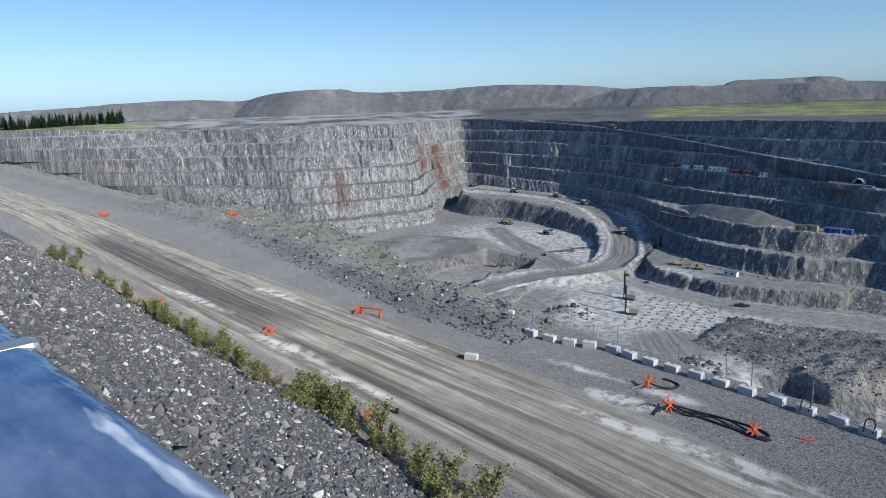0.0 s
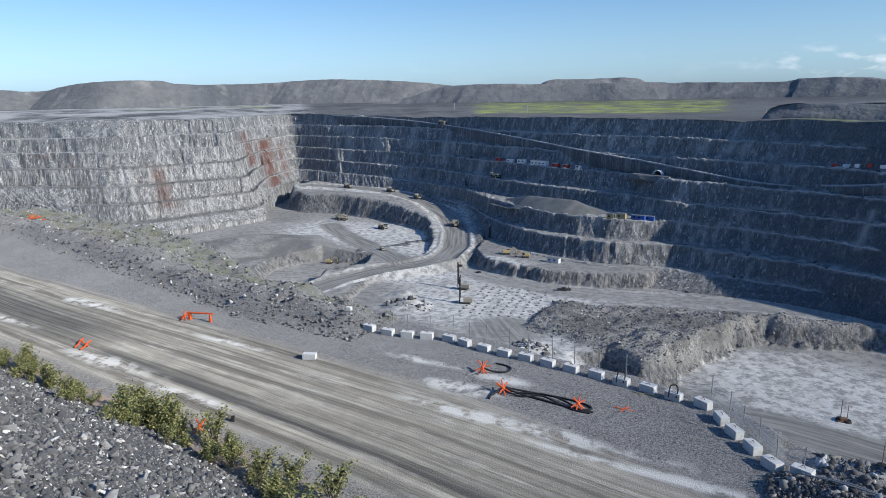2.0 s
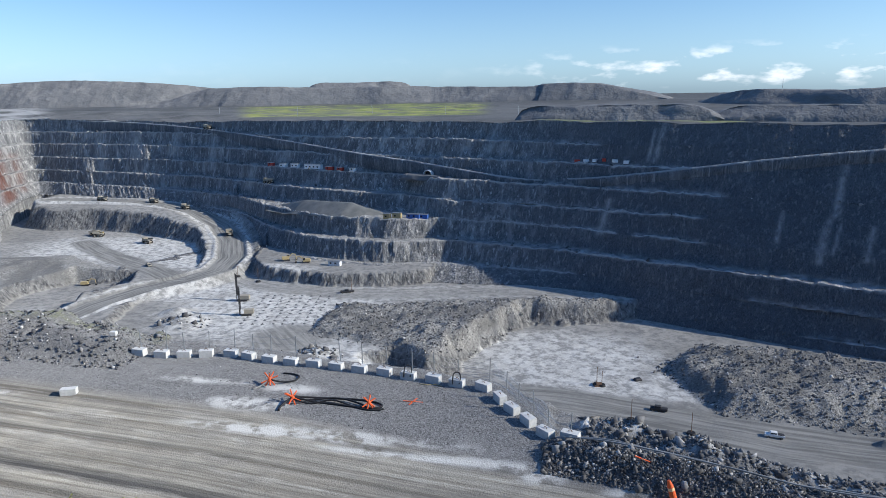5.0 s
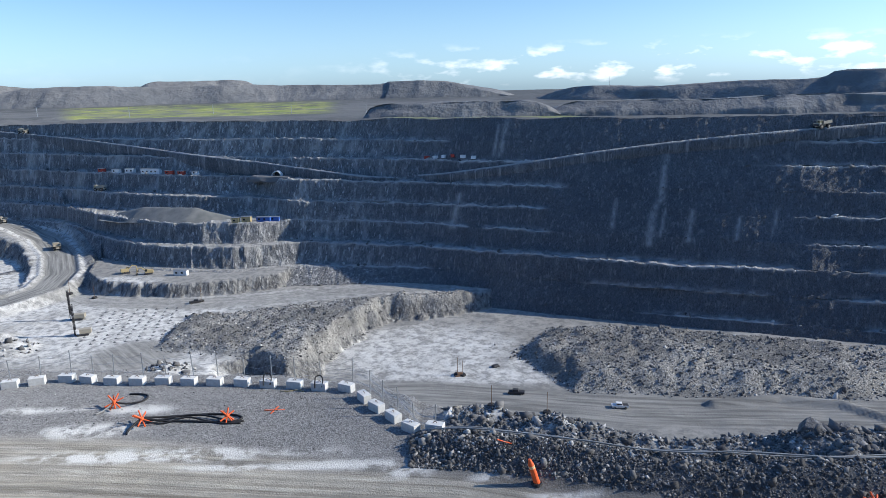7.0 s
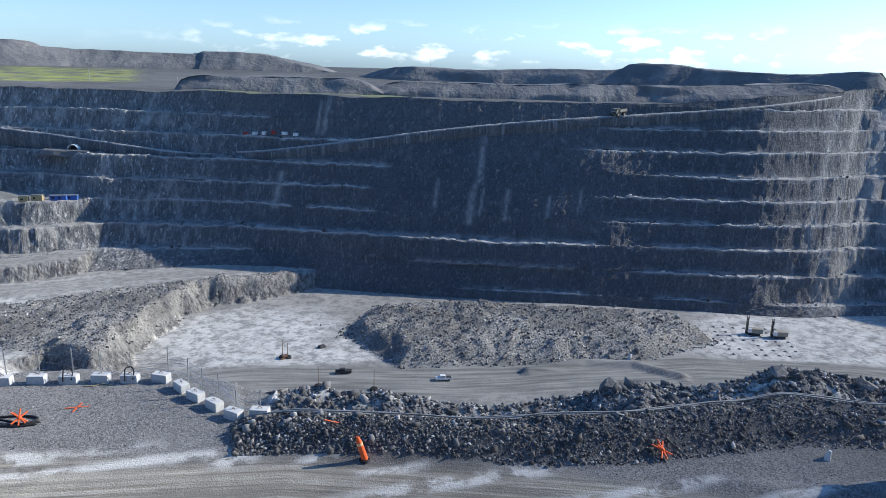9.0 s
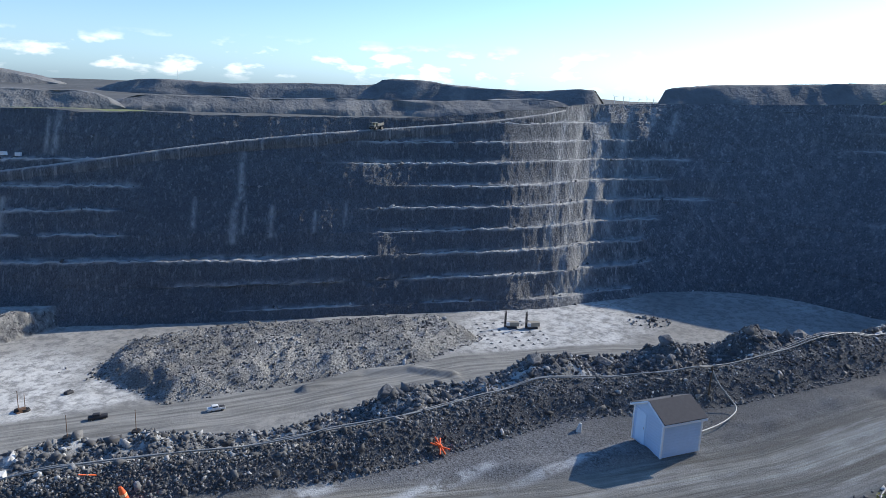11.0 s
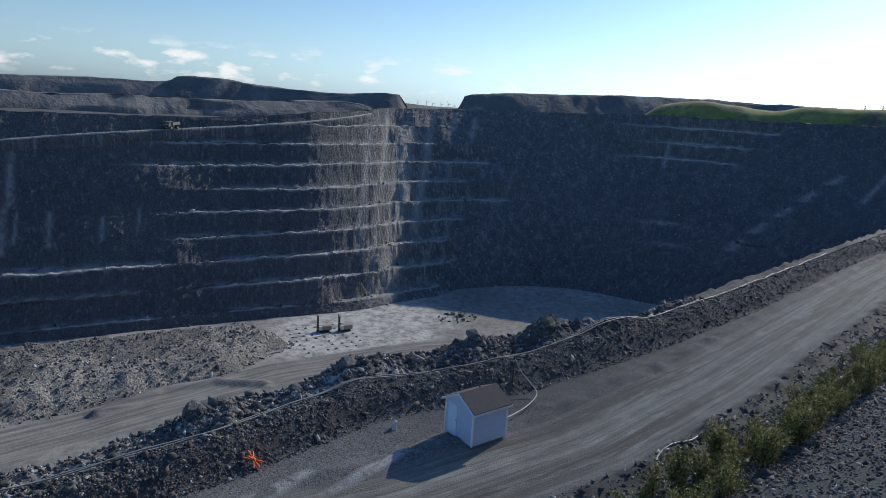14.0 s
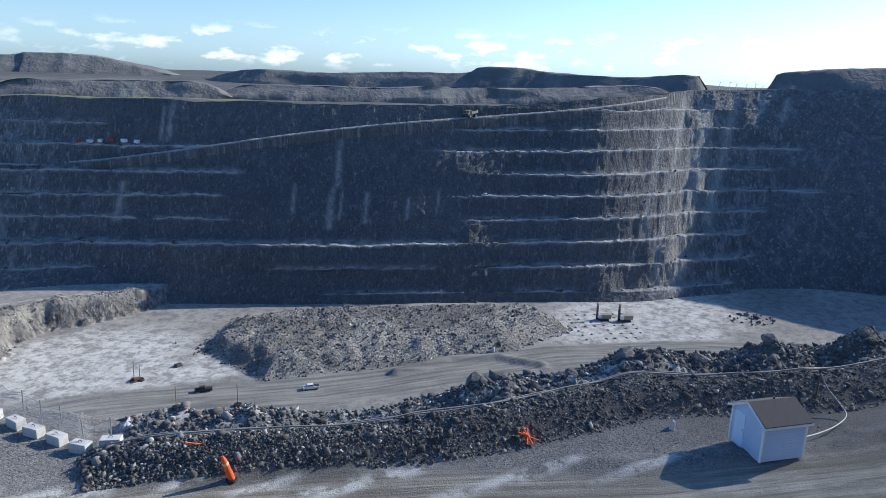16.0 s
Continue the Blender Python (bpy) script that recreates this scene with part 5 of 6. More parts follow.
# ---- shrubs ----
def shrub_proto(seed, height, spread, leaves):
    rng = random.Random(seed)
    root = thing("shrub", "leafy green willow shrub on the gravel bank", "shrub", Matrix(), "shrubs on the bank")
    stems, foliage = bmesh.new(), bmesh.new()
    tips = []
    for _ in range(rng.randint(8, 12)):
        a, out = rng.uniform(0, 6.283), rng.uniform(.15, 1) * spread
        top = Vector((math.cos(a) * out, math.sin(a) * out, height * rng.uniform(.5, 1.0)))
        mid = top * .5 + Vector((rng.uniform(-.08, .08), rng.uniform(-.08, .08), height * .12))
        add_rod(stems, (0, 0, -.08), mid, .014, .009, 5)
        add_rod(stems, mid, top, .009, .003, 5)
        tips += [mid.lerp(top, t) for t in (0.0, .2, .4, .6, .8, 1.0)] + [Vector((0, 0, 0)).lerp(mid, .7)]
    for _ in range(leaves):
        c = rng.choice(tips)
        p = c + Vector((rng.gauss(0, .09), rng.gauss(0, .09), rng.gauss(0, .10)))
        p.z = max(p.z, .02)
        m = Matrix.Translation(p) @ Euler((rng.uniform(-1.0, 1.0), rng.uniform(-1.0, 1.0), rng.uniform(0, 6.28))).to_matrix().to_4x4()
        w, l = rng.uniform(.022, .048), rng.uniform(.07, .14)
        vs = [foliage.verts.new(m @ Vector(q)) for q in ((0, -l * .5, 0), (w, 0, .008), (0, l * .5, 0), (-w, 0, .008))]
        foliage.faces.new(vs)
    part("stem", stems, M_BARK, root)
    part("foliage", foliage, M_LEAF, root)
    return root


def shrubs():
    protos = [shrub_proto(1, 1.25, .55, 620), shrub_proto(2, 1.0, .65, 560), shrub_proto(3, .7, .5, 340)]
    rng = random.Random(8)
    spots = []
    for x0, x1, n, d in ((-104, -84, 14, .8), (-82, -72, 6, .6), (-69, -62, 10, .8), (-60, -50, 18, .7), (-49.5, -45, 9, .6), (-41, -38, 4, .6), (-37, -29.5, 20, .8), (-28.5, -26, 6, .7), (-25, -16, 20, .8), (-15, -8, 8, .7)):
        for _ in range(n):
            x = rng.uniform(x0, x1)
            spots.append((x, float(bank_toe(np.array(x))) + rng.gauss(0, .9) * d - .1))
    spots += [(-38.5, 20.6), (-33, 20.3), (-46, 21.6), (-27.5, 22.7), (-29.0, 23.0), (-22.6, 22.6)]
    for _ in range(95):
        x = 27 + 38 * rng.random() ** 1.1
        spots.append((x, float(bank_toe(np.array(x))) + 1.0 - 4.2 * rng.random()))
    for i, (x, y) in enumerate(spots):
        k = rng.uniform(.8, 1.45) if x > 20 else rng.uniform(.4, 1.0) ** 1.2 * 1.75
        m = on_ground(x, y, rng.uniform(0, 360)) @ (Matrix.Diagonal((k, k, k * 1.45, 1)) if x > 20 else Matrix.Scale(k, 4))
        if i < 3:
            protos[i].matrix_world = m
        else:
            c = copy_thing(protos[rng.choice((0, 0, 1, 1, 2))], Matrix())
            c.matrix_world = m


shrubs()


# ---- blocks, posts and wires along the edge ----
def edge_fence():
    bm = bmesh.new()
    add_box(bm, (1.02, .55, .55), None, .035)
    proto = part("concrete_block", bm, M_CONCRETE, None)
    tagged(proto, "pale concrete safety block standing at the pit edge", "concrete block", "concrete blocks along the edge")
    eye = bmesh.new()
    add_tube(eye, ((-.10, 0, .53), (-.09, 0, .60), (0, 0, .65), (.09, 0, .60), (.10, 0, .53)), .018, 6, .05)
    part("lifting_eye", eye, M_RUSTY, proto, "rusty steel lifting loop")
    pts = np.array(BLOCKS)
    rng = random.Random(4)
    fence = thing("wire_fence", "sagging wire fence on thin steel posts behind concrete blocks", "fence", Matrix())
    tops = []
    for i, (x, y) in enumerate(BLOCKS):
        d = pts[min(i + 1, len(pts) - 1)] - pts[max(i - 1, 0)]
        turn = math.degrees(math.atan2(d[1], d[0])) + rng.uniform(-6, 6)
        m = on_ground(x, y, turn, .03)
        if i == 0:
            proto.matrix_world = m
        else:
            copy_thing(proto, Matrix()).matrix_world = m
        q = m @ Vector((rng.uniform(-.2, .2), .46, 0))
        q.z = ground_at(q.x, q.y) - .25
        lean = Vector((rng.uniform(-.07, .07), rng.uniform(-.05, .09), 2.15 + rng.uniform(-.15, .2)))
        bp = bmesh.new()
        add_rod(bp, q, q + lean, .032, .032, 6)
        part("post", bp, M_STEEL, fence)
        tops.append((q, q + lean))
    for t in (.45, .7, .93):
        w = bmesh.new()
        line = []
        for (a, b), (c, e) in zip(tops[:-1], tops[1:]):
            p, r = a.lerp(b, t), c.lerp(e, t)
            line += [p, p.lerp(r, .5) - Vector((0, 0, rng.uniform(.05, .28)))]
        line.append(tops[-1][0].lerp(tops[-1][1], t))
        add_tube(w, [tuple(v) for v in line], .008, 5, .35)
        part("wire", w, M_STEEL, fence)
    # slack wires that slid down over the last blocks
    for j in range(5):
        w = bmesh.new()
        line = []
        for i in range(13 + j % 2, 21):
            a, b = tops[i]
            line.append(tuple(a.lerp(b, .15 + .1 * j) + Vector((rng.uniform(.2, .6), rng.uniform(.2, .6), rng.uniform(-.1, .25)))))
        add_tube(w, line, .011, 5, .3)
        part("slack_wire", w, M_STEEL, fence)
    # a hoop of black hose over a few of the blocks
    for i in (12, 14):
        x, y = BLOCKS[i]
        b = bmesh.new()
        z = ground_at(x, y) + .6
        add_tube(b, ((x - .25, y - .36, z - .35), (x - .25, y - .2, z + .05), (x - .2, y, z + .3), (x + .1, y + .1, z + .32), (x + .25, y - .1, z + .1), (x + .2, y - .36, z - .3)), .045, 8, .06)
        single("hose_hoop", b, M_BLACK, Matrix(), "short hoop of black hose hung over a concrete block", "hose", smooth=True)


edge_fence()

bm = bmesh.new()
add_box(bm, (1.02, .5, .45), None, .03)
single("concrete_block", bm, M_CONCRETE, on_ground(-33.5, 35.9, 22, .05), "pale concrete block lying alone beside the road", "concrete block", "concrete blocks along the edge")
bm = bmesh.new()
add_box(bm, (.5, .4, .35), None, .05)
single("concrete_block", bm, M_CONCRETE, on_ground(-35.6, 43.3, 12, .05), "small broken concrete block by the rubble", "concrete block")


# ---- orange stands, hoses and markers ----
def orange_stand(x, y, turn, size=.8, bars=4, lie=0.0):
    """A tripod-like stand of welded orange tubes that keeps hoses off the ground."""
    root = thing("hose_stand", "orange painted steel hose stand on the gravel", "hose stand", on_ground(x, y, turn, -.02), "orange hose stands")
    for i in range(bars):
        a = math.pi * i / bars + .3
        up = .95 if i % 2 else .35
        d = Vector((math.cos(a), math.sin(a), up)).normalized() * size * .62
        b = bmesh.new()
        c = Vector((0, 0, size * .38))
        lo = c - d
        lo.z = max(lo.z, .03)
        add_rod(b, lo, c + d, .045, .045, 8)
        part("bar", b, M_ORANGE, root)
    b = bmesh.new()
    bmesh.ops.create_uvsphere(b, u_segments=10, v_segments=8, radius=.13, matrix=Matrix.Translation((0, 0, size * .38)))
    part("hub", b, M_ORANGE, root, smooth=True)
    return root


for x, y, turn, size in ((-20.8, 39.5, 10, .95), (-18.1, 37.2, 70, .95), (-13.1, 37.4, 30, .8), (-31.2, 23.9, 15, .9), (19.0, 26.9, 40, .9), (-49.6, 37.6, 0, .9), (-68.5, 26.9, 20, .8), (-109.5, 57, 50, 1.1), (-138, 46, 10, 1.2), (-142, 46.5, 60, 1.3)):
    orange_stand(x, y, turn, size)


def orange_barrier():
    root = thing("barrier_arm", "long orange painted barrier bar resting on a stand", "barrier", on_ground(-48.3, 38.0, 8, 0), "")
    b = bmesh.new()
    add_rod(b, (-1.2, 0, .62), (1.6, .1, .78), .085, .07, 8)
    part("bar", b, M_ORANGE, root)
    for x, w, h in ((-1.0, .3, .62), (1.3, .22, .7)):
        b = bmesh.new()
        add_box(b, (w, w, h), pose(x, .04, 0), .02, .6)
        part("stand", b, M_ORANGE, root)


orange_barrier()
for x, y, n in ((-50.9, 29.4, 3), (-140, 46.6, 5), (-108, 57.5, 4)):
    rng = random.Random(int(x))
    for _ in range(n):
        b = bmesh.new()
        p = Vector((x + rng.uniform(-1.2, 1.2), y + rng.uniform(-.5, .5), 0))
        a = rng.uniform(0, 3.1)
        p.z = ground_at(p.x, p.y) + .07
        add_tube(b, [tuple(p + Vector((math.cos(a) * t, math.sin(a) * t, .12 * math.sin(t * 3) + .12))) for t in (-.7, -.25, .2, .7)], .07, 6, .1)
        single("orange_tube", b, M_ORANGE, Matrix(), "bent orange plastic tube lying by the road", "tube", "orange tubes", smooth=True)


def cross_mark(x, y, turn, size, up):
    root = thing("survey_cross", "orange and white crossed survey laths on the ground" if up else "orange cross sprayed on the gravel", "marker", on_ground(x, y, turn, -.015))
    for a, l in ((0, size), (75, size * .8)):
        b = bmesh.new()
        add_box(b, (l, .09, .03 if up else .012), pose(0, 0, .25 if up else 0, 0, 25 if up else 0, a), .004)
        part("lath", b, M_ORANGE if a == 0 or not up else plain("pale_orange_paint", (.75, .38, .24), .6), root)
    if up:
        b = bmesh.new()
        add_rod(b, (0, 0, -.1), (0, 0, .3), .03, .03, 6)
        part("peg", b, M_BARK, root)


cross_mark(2.9, 32.0, 15, .85, True)
cross_mark(-10.6, 38.7, 0, 1.3, False)


def hose(label, pts, r, mat=M_BLACK, lift=0.0, name="hose"):
    b = bmesh.new()
    add_tube(b, [(x, y, ground_at(x, y) + r + lift + (d[0] if d else 0)) for x, y, *d in pts], r, 8, .12)
    single(name, b, mat, Matrix(), label, "hose", "black hoses" if mat is M_BLACK else "", smooth=True)


hose("black hose curving from an orange stand", ((-20.7, 39.5, .3), (-20.0, 39.7, .1), (-19.3, 40.2), (-19.3, 40.9), (-19.9, 41.3), (-20.7, 41.4)), .06)
hose("pale hose end hanging out of an orange stand", ((-20.8, 39.5, .3), (-21.3, 39.0, .05), (-21.6, 38.6)), .05, M_PIPE)
hose("thick black hose loop on the gravel", ((-18.1, 37.3, .35), (-17.0, 37.8, .1), (-15.6, 38.1), (-14.2, 38.2), (-12.9, 38.0), (-12.3, 37.6), (-12.8, 37.2), (-13.8, 37.2), (-15.2, 37.3), (-16.6, 37.4), (-18.1, 37.3, .3)), .065)
hose("thick black hose crossing its neighbour", ((-18.2, 37.2, .3), (-17.2, 37.5, .08), (-15.8, 37.9, .1), (-14.8, 37.9, .1), (-13.8, 37.6, .05), (-12.8, 37.1), (-12.1, 37.3)), .06)
hose("black hose lying slack between two stands", ((-18.0, 37.1, .25), (-16.9, 37.2), (-15.6, 37.6, .12), (-14.4, 37.4), (-13.3, 37.0), (-12.2, 37.05)), .055)
hose("black hose end dropping from a stand", ((-18.1, 37.3, .35), (-18.4, 36.9, .15), (-18.6, 36.4), (-18.5, 36.0)), .07)
hose("yellow rope by the concrete blocks", ((-10.9, 41.4), (-10.3, 41.3), (-9.8, 41.45), (-9.3, 41.2)), .03, M_YELLOW)
hose("pale hose lying on the bank", ((33.8, 11.6), (35.5, 12.2), (37.2, 12.1), (38.6, 11.6), (40.0, 11.5), (41.0, 11.3)), .05, M_PIPE)


def marker_tube():
    root = thing("traffic_tube", "orange plastic traffic tube leaning on a rubber base", "traffic marker", on_ground(4.3, 29.9, 0, .03))
    b = bmesh.new()
    add_rod(b, (0, 0, 0), (0, 0, .09), .3, .26, 14)
    part("base", b, M_BLACK, root)
    lean = pose(0, 0, .06, 0, -16, 0)
    for name, z0, z1, r0, r1, mat in (("tube", 0, .85, .17, .15, M_ORANGE), ("band", .85, 1.0, .152, .15, plain("pale_reflective_band", (.85, .55, .3), .4)), ("cap", 1.0, 1.35, .15, .07, M_ORANGE)):
        b = bmesh.new()
        add_rod(b, lean @ Vector((0, 0, z0)), lean @ Vector((0, 0, z1)), r0, r1, 14)
        part(name, b, mat, root, smooth=False)


marker_tube()

bm = bmesh.new()
add_box(bm, (.28, .05, .42), pose(0, 0, 0, 18, 8, 30), .015, .7)
add_box(bm, (.22, .16, .05), pose(.1, -.08, 0, 0, 12, 0), .015)
single("rubber_scrap", bm, M_BLACK, on_ground(-30.8, 25.9, 40, .0), "torn black rubber scrap lying on the road edge", "scrap")
bm = bmesh.new()
add_box(bm, (.45, .3, .55), pose(0, 0, 0, 12, 10, 30), .06, .45)
single("white_stone", bm, M_CONCRETE, on_ground(27.3, 24.9, 20, .05), "white angular stone at the foot of the berm", "stone")


# ---- pipes on the berm and the shed ----
def pipes():
    rng = random.Random(2)
    for j, (off, r) in enumerate(((0.0, .042), (.3, .038), (.7, .025))):
        pts = []
        for x, y in spline(BERM[:-1], 2.2):
            if x > 108:
                break
            yy = y + .5 + off + rng.uniform(-.08, .08)
            pts.append((x, yy, ground_at(x, yy) + r + .12 + rng.uniform(0, .1)))
        b = bmesh.new()
        add_tube(b, pts, r, 7, .5)
        single("pipe", b, M_PIPE, Matrix(), "long pale dewatering pipe laid along the rock berm", "pipe", "dewatering pipes", smooth=True)


pipes()


def shed():
    # corner nearest the road, then along the door end and along the side
    c, d, e = Vector((28.9, 20.3)), Vector((29.2, 22.7)), Vector((31.4, 19.75))
    mid = (d + e) / 2
    turn = math.degrees(math.atan2(e.y - c.y, e.x - c.x))
    m = on_ground(mid.x, mid.y, turn, .05)
    L, W, H, TOP = 2.58, 2.42, 2.12, 2.72
    root = thing("shed", "small pale blue wooden shed with a dark shingle roof", "shed", m)
    b = bmesh.new()
    # walls with gables
    pts = [(-L / 2, -W / 2, 0), (L / 2, -W / 2, 0), (L / 2, W / 2, 0), (-L / 2, W / 2, 0), (-L / 2, -W / 2, H), (L / 2, -W / 2, H), (L / 2, W / 2, H), (-L / 2, W / 2, H), (-L / 2, 0, TOP), (L / 2, 0, TOP)]
    v = [b.verts.new(p) for p in pts]
    for f in ((0, 1, 5, 4), (2, 3, 7, 6), (3, 0, 4, 8, 7), (1, 2, 6, 9, 5), (4, 5, 9, 8), (6, 7, 8, 9), (3, 2, 1, 0)):
        b.faces.new([v[i] for i in f])
    part("wall", b, M_SHED, root)
    # siding grooves as thin lapped boards on the two seen faces
    boards = bmesh.new()
    for i in range(12):
        z = .06 + i * .17
        add_box(boards, (L - .1, .012, .155), pose(0, -W / 2 - .004, z, 3, 0, 0))
        add_box(boards, (.012, W - .1, .155), pose(-L / 2 - .004, 0, z, 0, -3, 0))
    part("siding", boards, M_SHED, root)
    for x, y in ((-L / 2, -W / 2), (L / 2, -W / 2), (-L / 2, W / 2)):
        trim = bmesh.new()
        add_box(trim, (.10, .10, H), pose(x, y, 0), .008)
        part("corner_board", trim, M_TRIM, root)
    for sgn in (-1, 1):
        slope = bmesh.new()
        add_box(slope, (L + .28, math.hypot(TOP - H, W / 2) + .24, .03), pose(0, sgn * (W / 2 + .22) * .5, TOP + .02 - (TOP - H) * .59, -sgn * math.degrees(math.atan2(TOP - H, W / 2)), 0, 0))
        slope = part("roof_slope", slope, M_SHINGLE, root)
        ang = math.degrees(math.atan2(TOP - H, W / 2))
        run = math.hypot(TOP - H, W / 2) + .24
        for i in range(8):
            t = (i + .5) / 8
            y = sgn * (W / 2 + .22) * t
            z = TOP + .07 - (TOP - H) * t * 1.18
            r = bmesh.new()
            add_box(r, (L + .3, run / 8 + .03, .03), pose(0, y, z, -sgn * ang, 0, 0), .006)
            part("shingle_course", r, M_SHINGLE, slope)
        f = bmesh.new()
        add_box(f, (L + .32, .03, .13), pose(0, sgn * (W / 2 + .235), H - .20), .006)
        part("fascia", f, M_TRIM, root)
    for sx in (-1, 1):
        f = bmesh.new()
        for sgn in (-1, 1):
            a, z = Vector((sx * (L / 2 + .16), 0, TOP + .03)), Vector((sx * (L / 2 + .16), sgn * (W / 2 + .23), H - .14))
            add_rod(f, a, z, .065, .065, 4)
        part("barge_board", f, M_TRIM, root)
    door = bmesh.new()
    add_box(door, (.04, .78, 1.82), pose(-L / 2 - .03, .55, .12), .008)
    d = part("door", door, plain("pale_door_paint", (.58, .74, .90), .5, 0, .1), root)
    h = bmesh.new()
    add_box(h, (.05, .03, .12), pose(-L / 2 - .065, .25, 1.0), .008)
    part("handle", h, M_STEEL, d)
    vent = bmesh.new()
    add_rod(vent, (.3, .2, TOP - .05), (.3, .2, TOP + .12), .05, .05, 8)
    part("roof_vent", vent, M_DARK, root)


shed()


def utility_post():
    x, y = 37.4, 23.4
    z = ground_at(x, y)
    root = thing("utility_post", "short wooden post with a looped grey cable", "post", pose(x, y, z - .3))
    b = bmesh.new()
    add_rod(b, (0, 0, 0), (.02, 0, 2.3), .07, .055, 8)
    part("pole", b, M_BARK, root)
    b = bmesh.new()
    add_box(b, (.35, .08, .08), pose(0, 0, 1.9), .01)
    part("crossbar", b, M_STEEL, root)
    b = bmesh.new()
    zz = ground_at(33.4, 20.6) - z + .3
    add_tube(b, ((.05, -.05, 2.0), (.3, -.4, 1.2), (.5, -1.0, .6), (.3, -1.8, zz + .15), (-1.2, -2.3, zz + .1), (-3.0, -2.6, zz + .2), (-5.2, -2.9, zz + .5)), .045, 7, .15)
    part("cable", b, M_PIPE, root, smooth=True)


utility_post()


# ---- machines in the pit ----
def wheel(parent, x, y, r, w):
    b = bmesh.new()
    add_rod(b, (x, y - w / 2, r), (x, y + w / 2, r), r, r, 16)
    t = part("wheel", b, M_BLACK, parent)
    b = bmesh.new()
    add_rod(b, (x, y - w / 2 - .04, r), (x, y + w / 2 + .04, r), r * .5, r * .5, 12)
    part("rim", b, M_DUSTY, t)


def haul_truck_proto(m):
    root = thing("haul_truck", "dusty mining haul truck with a big dump bed", "haul truck", m, "haul trucks")
    b = bmesh.new()
    add_box(b, (9.2, 2.6, 1.1), pose(0, 0, 1.3), .15)
    add_box(b, (2.2, 4.6, 1.7), pose(3.7, 0, 1.6), .2)
    part("chassis", b, M_DUSTY, root)
    b = bmesh.new()
    # open dump bed with sloped floor and a canopy over the cab
    add_box(b, (6.6, 5.4, .3), pose(-1.4, 0, 3.0, 0, 6, 0), .05)
    for sy in (-1, 1):
        add_box(b, (6.6, .25, 1.7), pose(-1.4, sy * 2.6, 3.1, 0, 6, 0), .05)
    add_box(b, (.3, 5.4, 2.0), pose(1.9, 0, 2.9, 0, -12, 0), .05)
    add_box(b, (2.8, 5.0, .22), pose(3.4, 0, 4.9), .05)
    part("dump_bed", b, M_DUSTY, root)
    b = bmesh.new()
    add_box(b, (1.6, 1.7, 1.5), pose(3.5, 1.2, 3.2), .1, .9)
    c = part("cab", b, M_YELLOW, root)
    b = bmesh.new()
    add_box(b, (.06, 1.4, .7), pose(4.27, 1.2, 3.75), .02)
    part("windscreen", b, M_GLASS, c)
    b = bmesh.new()
    add_box(b, (.3, 3.6, 1.1), pose(4.85, 0, 1.7), .08)
    part("grille", b, M_DARK, root)
    for y in (-2.2, 2.2):
        wheel(root, 3.0, y, 1.35, .9)
    for y in (-2.3, -1.35, 1.35, 2.3):
        wheel(root, -2.6, y, 1.35, .8)
    return root


truck = haul_truck_proto(on_floor(-230, 397, 125) @ Matrix.Scale(.76, 4))
for x, y, turn in ((-372, 459, 175), (-330, 463, 160), (-296, 452, 150), (-335, 405, 20), (-341, 409, 10), (-286, 390, 160), (-232, 246, 70)):
    copy_thing(truck, on_floor(x, y, turn))
for at, turn in ((-26.7, 170),):
    x, y, z = on_ledge(4, at, 3.0)
    z += 3
    copy_thing(truck, pose(x, y, on_rock(x, y, z) - .05, 0, 0, turn))
for (bed, heads), at, turn in ((ramp_up, 29.0, 200), (ramp_down, -31.0, 155)):
    x, y, z = bed[int(np.argmin(np.abs(heads - at)))]
    copy_thing(truck, pose(x, y, z, 0, 0, turn))


def excavator_proto(m):
    root = thing("excavator", "yellow tracked excavator with its arm lowered on the ledge", "excavator", m, "excavators")
    for y in (-1.4, 1.4):
        b = bmesh.new()
        add_box(b, (5.0, .75, 1.1), pose(0, y, 0), .35)
        part("track", b, M_DARK, root)
    b = bmesh.new()
    add_box(b, (5.0, 3.2, 1.9), pose(-.6, 0, 1.25), .2, .93)
    part("house", b, M_YELLOW, root)
    b = bmesh.new()
    add_box(b, (1.6, 1.1, 1.9), pose(1.2, 1.0, 1.9), .12, .9)
    c = part("cab", b, M_GLASS, root)
    b = bmesh.new()
    add_box(b, (1.55, 1.05, .12), pose(1.2, 1.0, 3.8), .04)
    part("cab_roof", b, M_YELLOW, c)
    b = bmesh.new()
    add_rod(b, (1.4, -.3, 2.2), (4.0, -.3, 5.0), .42, .36, 6)
    add_rod(b, (4.0, -.3, 5.0), (6.2, -.3, 4.2), .36, .28, 6)
    part("boom", b, M_YELLOW, root)
    b = bmesh.new()
    add_rod(b, (6.3, -.3, 4.6), (6.9, -.3, 1.4), .3, .22, 6)
    part("arm", b, M_YELLOW, root)
    b = bmesh.new()
    add_box(b, (1.2, 1.5, 1.1), pose(6.7, -.3, .2, 0, 18, 0), .15, 1.2)
    part("bucket", b, M_DARK, root)
    return root


digger = excavator_proto(on_floor(-272, 314, 20) @ Matrix.Scale(.8, 4))
for x, y, z, turn in ((-165, 343, -60, 30), (-152, 340, -60, 200)):
    copy_thing(digger, pose(x, y, on_rock(x, y, z) - .05, 0, 0, turn))


